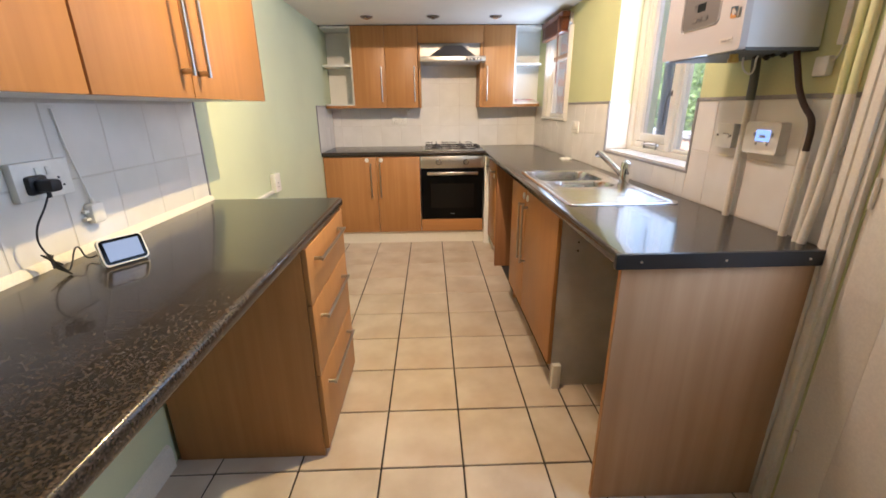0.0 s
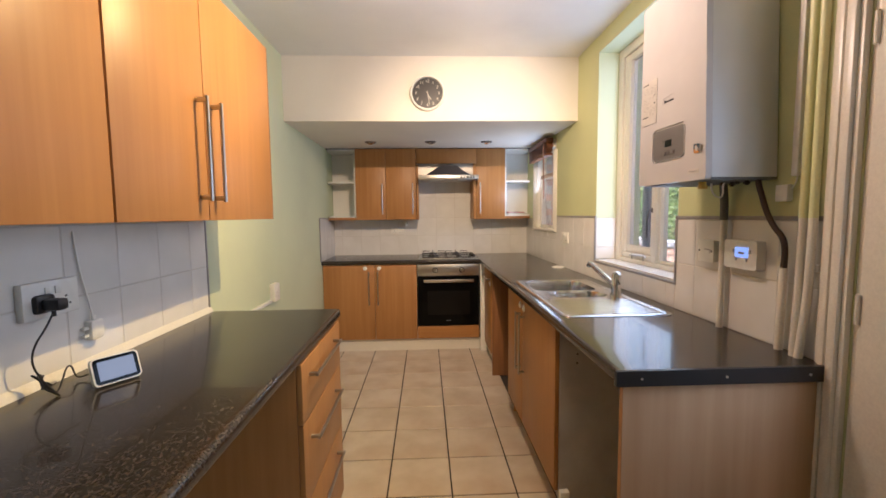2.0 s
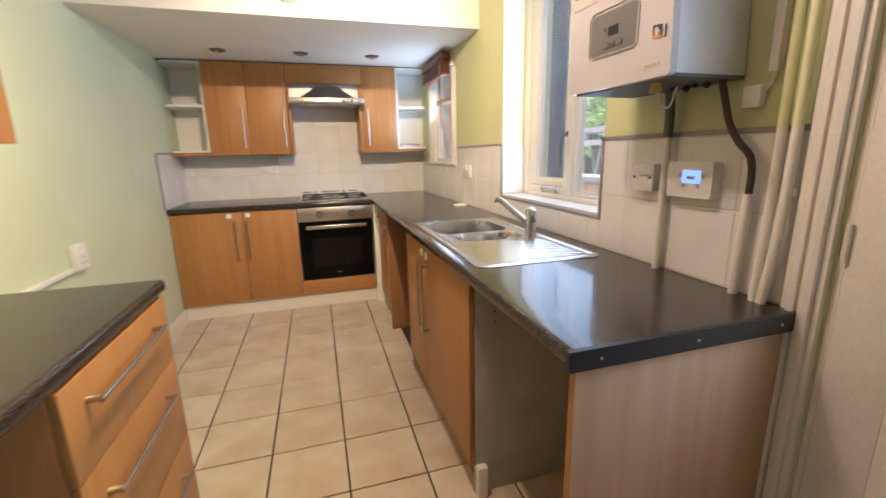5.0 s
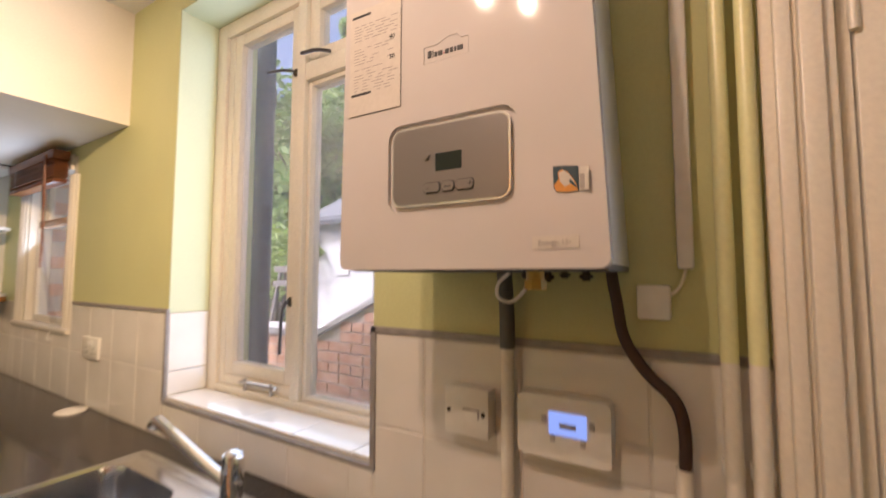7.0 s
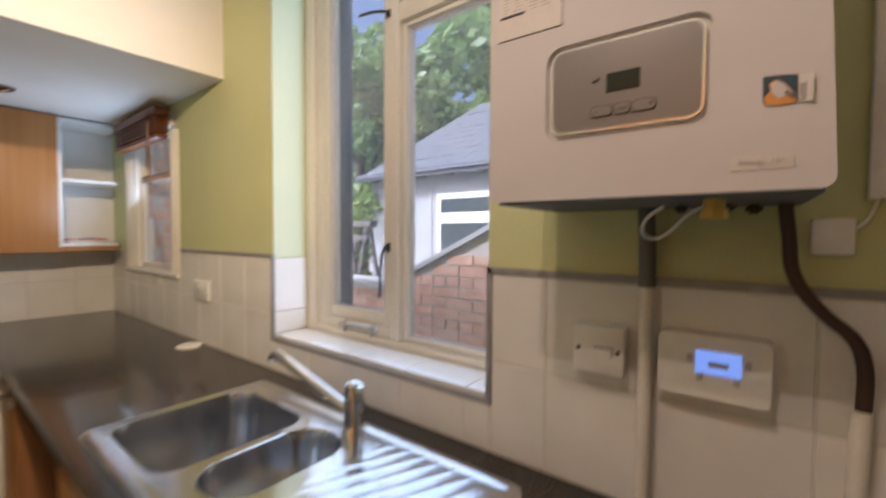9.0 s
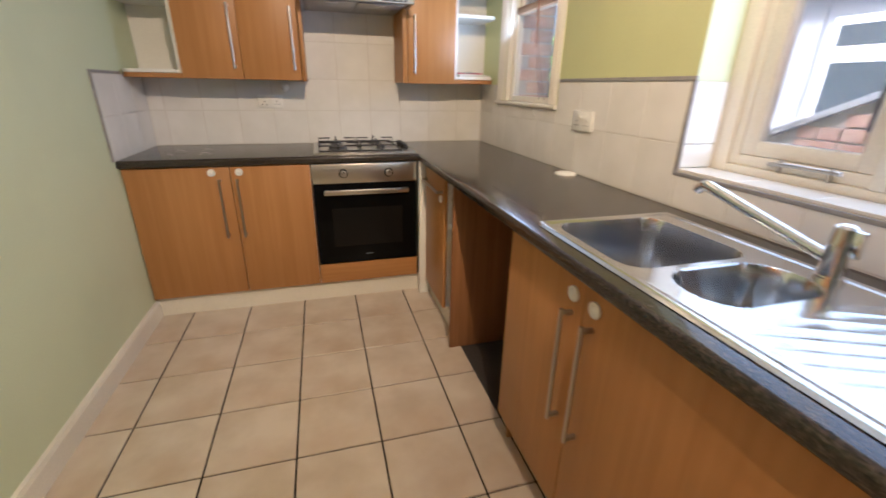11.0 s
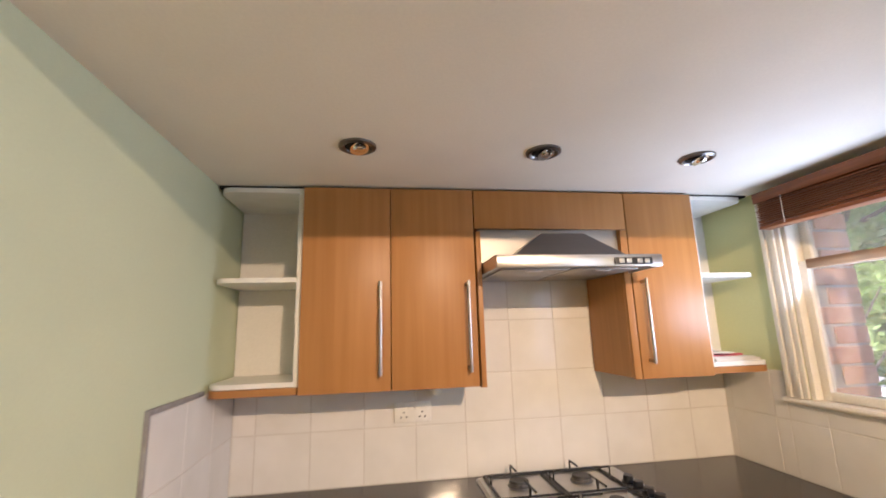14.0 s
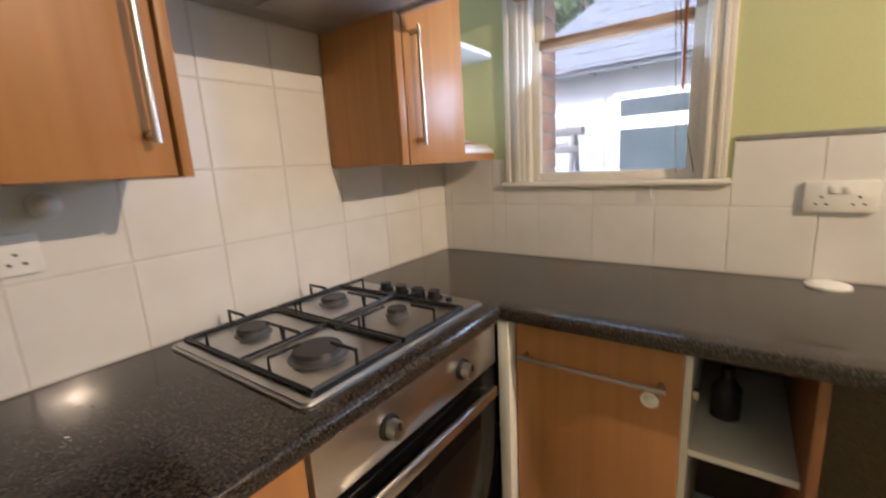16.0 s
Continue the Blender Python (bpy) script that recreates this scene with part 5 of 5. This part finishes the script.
part("door_jamb", bm, gloss_white, door)
bm = B()
x0, x1 = XR - 0.004, XR + 0.040
box(bm, x0, x1, -3.718, -3.607, 0.005, 2.012, 0.002)
box(bm, x0, x1, -4.383, -4.272, 0.005, 2.012, 0.002)
box(bm, x0, x1, -4.272, -3.718, 0.005, 0.905, 0.002)
box(bm, x0, x1, -4.272, -3.718, 1.90, 2.012, 0.002)
leaf_d = part("door_leaf", bm, gloss_white, door)
p = part("door_pane", box(B(), XR + 0.016, XR + 0.021, -4.272, -3.718, 0.905, 1.90), glass, leaf_d, smooth=False)
p.visible_shadow = False
bm = B()
for a in ((-3.724, -3.718), (-4.272, -4.266)):
    box(bm, XR + 0.004, XR + 0.016, a[0], a[1], 0.905, 1.90)
box(bm, XR + 0.004, XR + 0.016, -4.266, -3.724, 0.905, 0.917)
part("glazing_bead", bm, gloss_white, leaf_d)
for z in (0.30, 1.085, 1.80):
    bm = B()
    rod(bm, (XR - 0.008, -3.606, z - 0.04), (XR - 0.008, -3.606, z + 0.04), 0.006, 10)
    part("hinge", bm, gloss_white, door, "painted-over steel butt hinge")

# ---- outdoors, seen through the windows ----
GZ = -0.15
bm = B()
bmesh.ops.create_circle(bm, cap_ends=True, segments=48, radius=400, matrix=Matrix.Translation((2.0, 0.0, GZ)))
solo("ground", bm, yard, "grey concrete yard and garden ground", "ground", kind="structure", smooth=False)

solo("drainpipe", rod(rod(rod(B(), (2.665, -1.628, GZ), (2.665, -1.628, 3.2), 0.054, 20), (2.665, -1.628, 2.28), (2.665, -1.628, 2.36), 0.060, 20), (2.665, -1.628, 0.5), (2.665, -1.628, 0.56), 0.058, 20), drain_paint, "dark grey-blue soil pipe outside the window", "pipe")
solo("pipe_bracket", box(B(), 2.45, 2.62, -1.66, -1.60, 2.29, 2.33), drain_paint, "iron bracket holding the soil pipe", "bracket")

house = thing("white_outbuilding", (7.0, 0.2, GZ), "white rendered outbuilding with slate roof across the yard", "building")
HXF = 5.6
part("wall", box(B(), HXF, 9.0, -6.0, 1.35, GZ, 2.24), render_white, house)
part("fascia", box(B(), HXF - 0.20, HXF - 0.17, -6.2, 1.45, 2.16, 2.26), slate, house, "dark gutter board")
bm = B()
for k in range(16):
    box(bm, HXF - 0.17, HXF, 1.2 - 0.45 * k, 1.26 - 0.45 * k, 2.16, 2.24)
part("rafter_end", bm, grey_timber, house)
part("downpipe", rod(B(), (HXF - 0.06, -0.98, GZ), (HXF - 0.06, -0.98, 2.16), 0.035, 12), drain_paint, house)
bm = B()
rs = random.Random(5)
prism(bm, [(HXF - 0.22, 2.20), (7.3, 3.60), (9.2, 2.20)], "y", -6.2, 0.55)
v = [bm.verts.new(c) for c in ((HXF - 0.22, 0.55, 2.20), (7.3, 0.55, 3.60), (9.2, 0.55, 2.20), (9.2, 1.45, 2.20), (HXF - 0.22, 1.45, 2.20))]
bm.faces.new((v[0], v[1], v[4]))
bm.faces.new((v[1], v[3], v[4]))
bm.faces.new((v[1], v[2], v[3]))
roof = part("roof", bm, slate, house, "grey slate roof", smooth=False)
bm = B()
sl = Vector((7.3 - HXF + 0.22, 0, 1.40)).normalized()
nrm = Vector((-sl.z, 0, sl.x))
for r in range(11):
    for c in range(26):
        y1 = 0.55 - 0.26 * c - (0.13 if r % 2 else 0)
        if y1 - 0.25 < -6.1:
            continue
        p = Vector((HXF - 0.22, 0, 2.20)) + sl * (0.19 * r) + nrm * (0.004 + rs.uniform(0, 0.004))
        q = p + sl * 0.20 - nrm * 0.003
        vs = [bm.verts.new((a.x + d.x, y, a.z + d.z)) for d in (Vector((0, 0, 0)), nrm * 0.010) for a, y in ((p, y1), (p, y1 - 0.254), (q, y1 - 0.254), (q, y1))]
        for f in ((4, 5, 6, 7), (0, 1, 5, 4), (1, 2, 6, 5), (3, 0, 4, 7)):
            bm.faces.new([vs[i] for i in f])
sls = part("slates", bm, slate, house, "overlapping grey slates", smooth=False)
tagged(sls, kind="stuff")
for y0, y1 in ((-0.70, 0.03),):
    wd = part("window", box(B(), HXF - 0.03, HXF + 0.001, y0 - 0.06, y1 + 0.07, 1.03, 1.93, 0.004), upvc, house, "white plastic window")
    part("pane", box(B(), HXF - 0.036, HXF - 0.031, y0, y1, 1.69, 1.86), window_dark, wd)
    part("pane", box(B(), HXF - 0.036, HXF - 0.031, y0, y1, 1.10, 1.55), window_dark, wd)
    part("sill", box(B(), HXF - 0.09, HXF, y0 - 0.1, y1 + 0.1, 0.99, 1.03), upvc, wd)
part("vent", box(B(), HXF - 0.02, HXF, 0.62, 0.86, 1.45, 1.72), render_white, house)
part("wall_join", box(B(), HXF - 0.012, HXF, 0.20, 0.25, GZ, 2.1), coping, house)

# trestle on the far side of the yard wall
tr = thing("trestle", (4.45, 0.3, GZ), "weathered grey timber trestle in the yard", "trestle")
for y in (0.52, 0.16):
    for dx in (-0.16, 0.16):
        part("leg", tube(B(), [(4.45 + dx * 2.2, y, GZ), (4.45 + dx * 0.15, y, 1.50)], 0.022, 6), grey_timber, tr)
    part("brace", box(B(), 4.28, 4.62, y - 0.015, y + 0.015, 0.70, 0.75), grey_timber, tr)
part("top_rail", box(B(), 4.40, 4.50, 0.08, 0.60, 1.48, 1.55, 0.006), grey_timber, tr)
part("cross_rail", box(B(), 4.37, 4.40, 0.10, 0.58, 1.33, 1.39, 0.004), grey_timber, tr)


def tree(name, x, y, h, crown_r, leaf, seed, label, count=2600, size=0.16, low=0.35):
    """A tapered trunk with limbs and a crown of many small leaf blades in clumps."""
    r = random.Random(seed)
    t = thing(name, (x, y, GZ), label, "tree" if h > 3 else "bush")
    bm = B()
    rod(bm, (x, y, GZ), (x + r.uniform(-0.1, 0.1), y, h * 0.55), 0.035 * h, 10, 0.016 * h)
    tips = []
    for k in range(11):
        a, z0 = r.uniform(0, math.tau), h * r.uniform(low, 0.6)
        e = Vector((x + math.cos(a) * crown_r * r.uniform(0.4, 0.85), y + math.sin(a) * crown_r * r.uniform(0.4, 0.85), h * r.uniform(low + 0.1, 0.98)))
        rod(bm, (x, y, z0), e, 0.010 * h, 6, 0.003 * h)
        tips.append(e)
    part("trunk", bm, bark, t)
    centres = []
    for k in range(34):
        b = tips[k % len(tips)]
        centres.append((b + Vector((r.gauss(0, crown_r * 0.32), r.gauss(0, crown_r * 0.32), r.gauss(0, h * 0.11))), r.uniform(0.2, 0.42) * crown_r))
    vs, fs = [], []
    for k in range(count):
        c, cr = centres[k % len(centres)]
        d = Vector((r.gauss(0, 1), r.gauss(0, 1), r.gauss(0, 1))).normalized() * cr * r.uniform(0.45, 1) ** 0.5
        p = c + Vector((d.x, d.y, d.z * 0.7))
        if p.z < GZ + 0.1:
            p.z = GZ + 0.1 + r.random() * 0.3
        u = Vector((r.gauss(0, 1), r.gauss(0, 1), r.gauss(0, 0.6))).normalized()
        w = u.orthogonal().normalized()
        w = (w * math.cos(k) + u.cross(w) * math.sin(k))
        s = size * r.uniform(0.6, 1.3)
        i = len(vs)
        vs += [p - u * s, p + w * s * 0.42, p + u * s, p - w * s * 0.42]
        fs.append((i, i + 1, i + 2, i + 3))
    me = bpy.data.meshes.new("crown")
    me.from_pydata([v - Vector((x, y, GZ)) for v in vs], [], fs)
    me.materials.append(leaf)
    ob = new("crown", me)
    ob.parent = t
    tagged(ob, "loose leafy crown with gaps", kind="stuff")
    return t


tree("garden_tree", 7.2, 3.4, 5.2, 1.7, leaf_green, 1, "tall leafy green garden tree behind the yard", 7500, 0.12, 0.2)
tree("garden_tree", 10.5, 1.4, 6.8, 2.4, leaf_green, 2, "large leafy tree rising behind the outbuilding", 15000, 0.19)
tree("garden_tree", 11.5, -3.5, 7.0, 2.6, leaf_green, 3, "broad leafy tree behind the slate roof", 15000, 0.20)
tree("garden_tree", 10.0, 7.5, 6.5, 2.6, leaf_green, 4, "broad leafy tree at the end of the garden", 5200, 0.16)
tree("garden_bush", 5.6, 2.2, 2.1, 0.8, leaf_light, 5, "bright yellow-green garden bush", 2600, 0.07, 0.15)
tree("garden_bush", 6.4, 4.6, 2.2, 1.2, leaf_light, 6, "low green hedge bush", 2600, 0.09, 0.1)
tree("garden_tree", 14.0, 4.4, 7.5, 2.8, leaf_light, 7, "light green tree in the distance", 5200, 0.18, 0.2)
tree("garden_tree", 13.5, -0.8, 9.5, 3.0, leaf_light, 8, "tall pale green tree closing the view", 13000, 0.22, 0.15)
tree("garden_tree", 10.2, 4.6, 8.0, 2.4, leaf_green, 9, "dense green tree behind the hedge", 11000, 0.18, 0.12)
fence = thing("garden_fence", (6.8, 5.8, GZ), "weathered timber garden fence", "fence")
for k in range(24):
    part("board", box(B(), 5.0 + 0.16 * k, 5.145 + 0.16 * k, 6.0, 6.02, GZ, 1.45 + 0.02 * (k % 2)), grey_timber, fence)

# thin pale green sheets over the olive recess, daylight put into their colour
for nm, bx in (("recess_plaster_side", (XR + 0.001, FX0 - 0.001, -1.8935, -1.8905, 1.316, 2.3815)), ("recess_plaster_side", (XR + 0.001, FX0 - 0.001, -2.7995, -2.7965, 1.316, 2.3815)), ("recess_plaster_head", (XR + 0.001, FX0 - 0.001, -2.7965, -1.8935, 2.3815, 2.3845))):
    solo(nm, box(B(), *bx), green, "pale green sheet with the daylight of the recess in its colour", "plaster", kind="structure", smooth=False)
# dark bottle at the back of the open shelf
bm = B()
rod(bm, (1.80, -1.112, 0.6112), (1.80, -1.112, 0.69), 0.034, 20)
rod(bm, (1.80, -1.112, 0.69), (1.80, -1.112, 0.72), 0.034, 20, 0.014)
rod(bm, (1.80, -1.112, 0.72), (1.80, -1.112, 0.745), 0.015, 16)
solo("dark_bottle", bm, black_plastic, "dark bottle standing on the open shelf", "bottle")

# ---- tiles and bricks ----
def tile_face(parent, name, mat, plane, at, us, zs, gap=0.002, thick=0.007, skip=None, jitter=0.0):
    """Glazed tiles in a grid on a wall; plane: 'x-', 'x+' or 'y-', the way they face."""
    shared = {}
    r = random.Random(int(abs(at) * 1000) + len(us))
    for u0, u1 in zip(us, us[1:]):
        for z0, z1 in zip(zs, zs[1:]):
            if skip and skip((u0 + u1) / 2, (z0 + z1) / 2):
                continue
            w, h = abs(u1 - u0) - gap, abs(z1 - z0) - gap
            if w < 0.008 or h < 0.008:
                continue
            key = (round(w, 4), round(h, 4))
            if key not in shared:
                b = B()
                e = 0.0022
                if plane[0] == "x":
                    s = 1 if plane[1] == "+" else -1
                    lo = [b.verts.new((0, a * w / 2, c * h / 2)) for a, c in ((-1, -1), (1, -1), (1, 1), (-1, 1))]
                    hi = [b.verts.new((s * thick, a * (w / 2 - e), c * (h / 2 - e))) for a, c in ((-1, -1), (1, -1), (1, 1), (-1, 1))]
                else:
                    lo = [b.verts.new((a * w / 2, 0, c * h / 2)) for a, c in ((-1, -1), (1, -1), (1, 1), (-1, 1))]
                    hi = [b.verts.new((a * (w / 2 - e), -thick, c * (h / 2 - e))) for a, c in ((-1, -1), (1, -1), (1, 1), (-1, 1))]
                mid = [b.verts.new(l.co) for l in lo]
                for k in range(4):
                    mid[k].co = lo[k].co + (hi[k].co - lo[k].co) * 0.65
                    if plane[0] == "x":
                        mid[k].co.y, mid[k].co.z = lo[k].co.y, lo[k].co.z
                    else:
                        mid[k].co.x, mid[k].co.z = lo[k].co.x, lo[k].co.z
                for k in range(4):
                    n = (k + 1) % 4
                    b.faces.new((lo[k], lo[n], mid[n], mid[k]))
                    b.faces.new((mid[k], mid[n], hi[n], hi[k]))
                b.faces.new(hi)
                shared[key] = mesh_of(name, b, mat)
            ob = new(name, shared[key])
            uc, zc = (u0 + u1) / 2, (z0 + z1) / 2
            ob.location = Vector((at, uc, zc) if plane[0] == "x" else (uc, at, zc)) - ROOT[parent.name]
            if jitter:
                ob.rotation_euler = [radians(r.uniform(-jitter, jitter)) for k in range(3)]
            ob.parent = parent
            ROOT[ob.name] = ROOT[parent.name]


def steps(a, b, first, pitch):
    """Joint places from a down or up to b on a grid through first."""
    lo, hi = min(a, b), max(a, b)
    k = math.ceil((lo - first) / pitch - 1e-6)
    o = [lo]
    while first + k * pitch < hi - 0.004:
        if first + k * pitch > lo + 0.004:
            o.append(first + k * pitch)
        k += 1
    return o + [hi]


P = 0.207
ZR = [0.912, 1.120, 1.315]
# backing grout
solo("grout_far", box(B(), 0.0, XR, -0.0066, -0.0003, CT, 1.34), grout_grey, "grey grout between white wall tiles", "grout", kind="structure", smooth=False)
solo("grout_hood", box(B(), 0.943, 1.508, -0.0066, -0.0003, 1.34, 1.745), grout_grey, "grey grout between white wall tiles", "grout", kind="structure", smooth=False)
solo("grout_left", box(B(), 0.0003, 0.0066, -4.9, -2.692, CT, 1.36), grout_grey, "grey grout between white wall tiles", "grout", kind="structure", smooth=False)
solo("grout_return", box(B(), 0.0003, 0.0066, -0.630, -0.005, CT, 1.318), grout_grey, "grey grout between white wall tiles", "grout", kind="structure", smooth=False)
bm = B()
box(bm, XR - 0.0066, XR - 0.0003, -0.31, -0.005, CT, 1.303)
box(bm, XR - 0.0066, XR - 0.0003, -1.078, -0.31, CT, 1.186)
box(bm, XR - 0.0066, XR - 0.0003, -1.892, -1.078, CT, 1.318)
box(bm, XR - 0.0066, XR - 0.0003, -2.798, -1.892, CT, 1.028)
box(bm, XR - 0.0066, XR - 0.0003, -3.518, -2.798, CT, 1.318)
solo("grout_right", bm, grout_pale, "grey grout between white wall tiles", "grout", kind="structure", smooth=False)

tile_face(wall_far, "tile", tile_white, "y-", -0.001, steps(0.008, XR - 0.008, 0.920, P), ZR, jitter=0.12)
tile_face(wall_far, "tile", tile_white, "y-", -0.001, steps(0.94, 1.507, 0.920, P), [1.315, 1.534, 1.74], jitter=0.12)
tile_face(wall_left, "tile", tile_white, "x+", 0.001, steps(-4.9, -2.70, -2.70 - P * 0.62, P), [0.912, 1.120, 1.327], jitter=0.15)
tile_face(wall_left, "tile", tile_white, "x+", 0.001, steps(-0.622, -0.008, -0.207, P), ZR, jitter=0.12)
tile_face(wall_right, "tile", tile_white, "x-", XR - 0.001, steps(-0.31, -0.008, -0.25, P), [0.912, 1.120, 1.303], jitter=0.12)
tile_face(wall_right, "tile", tile_white, "x-", XR - 0.001, steps(-1.078, -0.31, -0.25, P), [0.912, 1.120, 1.185], jitter=0.12)
tile_face(wall_right, "tile", tile_white, "x-", XR - 0.001, steps(-1.884, -1.078, -0.25, P), ZR, jitter=0.12)
tile_face(wall_right, "tile", tile_white, "x-", XR - 0.001, steps(-2.806, -1.884, -0.25, P), [0.912, 1.022], jitter=0.12)
tile_face(wall_right, "tile", tile_white, "x-", XR - 0.001, steps(-3.518, -2.812, -0.25, P), ZR, jitter=0.15)
# grey edging round the tiled areas
bm = B()
t0, t1 = XR - 0.0105, XR - 0.0005
box(bm, t0, t1, -1.902, -1.080, 1.316, 1.330, 0.001)
box(bm, t0, t1, -1.902, -1.888, 1.030, 1.316, 0.001)
box(bm, t0, t1, -2.812, -1.888, 1.018, 1.030, 0.001)
box(bm, t0, t1, -2.812, -2.798, 1.030, 1.330, 0.001)
box(bm, t0, t1, -3.518, -2.798, 1.316, 1.330, 0.001)
solo("tile_edging", bm, trim_grey, "grey plastic edging round the wall tiles", "trim", kind="structure")
bm = B()
box(bm, 0.0005, 0.0105, -0.634, -0.622, CT, 1.330, 0.001)
box(bm, 0.0005, 0.0105, -0.622, -0.301, 1.316, 1.330, 0.001)
solo("tile_edging", bm, trim_grey, "grey plastic edging round the wall tiles", "trim", kind="structure")
solo("tile_edging", box(B(), 0.0005, 0.0105, -2.70, -2.690, CT, 1.36, 0.001), trim_grey, "grey plastic edging round the wall tiles", "trim", kind="structure")
# tiled sill and cheeks of the window recess
sill_tiles = solo("window_recess_sill", box(B(), XR - 0.001, FX0 - 0.0005, -2.797, -1.893, 1.0305, 1.034), grout_grey, "white tiled sill in the window recess", "sill", kind="structure", smooth=False)
for y0, y1 in zip(steps(-2.796, -1.894, -0.25, P), steps(-2.796, -1.894, -0.25, P)[1:]):
    ob = new("tile", mesh_of("tile", box(B(), -0.065, 0.065, -(y1 - y0 - 0.0025) / 2, (y1 - y0 - 0.0025) / 2, 0, 0.006, 0.0012, 1), tile_white))
    ob.location = Vector((XR + 0.066, (y0 + y1) / 2, 1.0342)) - ROOT[sill_tiles.name]
    ob.parent = sill_tiles
for s, y in ((-1, -1.8905), (1, -2.7995)):
    ck = solo("recess_cheek", box(B(), XR, FX0 - 0.0005, min(y, y + s * 0.003), max(y, y + s * 0.003), 1.041, 1.315), grout_grey, "white tiled cheek of the window recess", "tiles", kind="structure", smooth=False)
    for z0, z1 in ((1.0415, 1.120), (1.120, 1.315)):
        ob = new("tile", mesh_of("tile", box(B(), -0.066, 0.066, -0.0028, 0.0028, -(z1 - z0 - 0.0025) / 2, (z1 - z0 - 0.0025) / 2, 0.001, 1), tile_white))
        ob.location = Vector((XR + 0.0675, y + s * 0.0062, (z0 + z1) / 2)) - ROOT[ck.name]
        ob.parent = ck

# floor tiles
xs, ys = sorted(steps(0.0, XR, 0.181, 0.3142) + [1.62]), steps(NEAR, -0.02, -0.532, 0.3155)
shared = {}
rf = random.Random(8)
for x0, x1 in zip(xs, xs[1:]):
    for y0, y1 in zip(ys, ys[1:]):
        w, d = x1 - x0 - 0.007, y1 - y0 - 0.007
        if w < 0.02 or d < 0.02 or (x0 > 1.60 and -1.95 < (y0 + y1) / 2 < -1.28):
            continue
        key = (round(w, 3), round(d, 3))
        if key not in shared:
            shared[key] = mesh_of("floor_tile", box(B(), -w / 2, w / 2, -d / 2, d / 2, -0.0075, 0.0, 0.0022, 1), floor_tile)
        ob = new("floor_tile", shared[key])
        ob.location = Vector(((x0 + x1) / 2, (y0 + y1) / 2, 0.0002 + rf.uniform(-0.0008, 0))) - ROOT[floor.name]
        ob.parent = floor

# brick yard wall with sloping coping
ywall = thing("yard_wall", (3.72, -1.4, GZ), "old red brick yard wall with sloping coping", "wall")


def wall_top(y):
    return 1.0 if y > -0.98 else min(1.0 + 0.48 * (-0.98 - y), 1.56 + 0.08 * max(0, -2.15 - y))


bm = B()
prism(bm, [(2.5, GZ), (2.5, 0.985), (-0.98, 0.985), (-2.15, 1.545), (-6.0, 1.80), (-6.0, GZ)], "x", 3.612, 3.84)
part("core", bm, mortar, ywall, smooth=False)
bm = B()
prism(bm, [(2.5, 0.987), (2.5, 1.03), (-0.99, 1.03), (-2.17, 1.592), (-6.0, 1.85), (-6.0, 1.805), (-2.15, 1.547), (-0.98, 0.987)], "x", 3.575, 3.87)
part("coping", bm, coping, ywall, smooth=False)
brick_me = [mesh_of("brick", box(B(), -0.006, 0.006, -w / 2, w / 2, -0.0325, 0.0325, 0.003, 1), brick_red) for w in (0.215, 0.1025)]
rk = random.Random(3)
row, z = 0, 0.56
while z < 1.62:
    y = 0.35 + (0.11 if row % 2 else 0)
    while y > -3.1:
        i = 1 if (row % 4 == 3) else 0
        w = (0.225, 0.1125)[i]
        if wall_top(y - w) > z + 0.03 and wall_top(y) > z + 0.03:
            ob = new("brick", brick_me[i])
            ob.location = Vector((3.609 - rk.uniform(0, 0.004), y - w / 2, z)) - ROOT[ywall.name]
            ob.rotation_euler = (radians(rk.uniform(-0.8, 0.8)), 0, radians(rk.uniform(-0.8, 0.8)))
            ob.parent = ywall
        y -= w
    z += 0.075
    row += 1

# brick cheek outside the small window
cheek = thing("brick_reveal", (2.39, -0.39, 1.1), "red brick reveal outside the small window", "brickwork", kind="structure")
part("mortar_bed", box(B(), 2.245, 2.449, -0.406, -0.4003, 1.10, 2.10), mortar, cheek)
for k in range(13):
    part("brick", box(B(), 2.247 if k % 2 else 2.30, 2.452, -0.412, -0.404, 1.105 + 0.075 * k, 1.17 + 0.075 * k, 0.003, 1), brick_red, cheek)
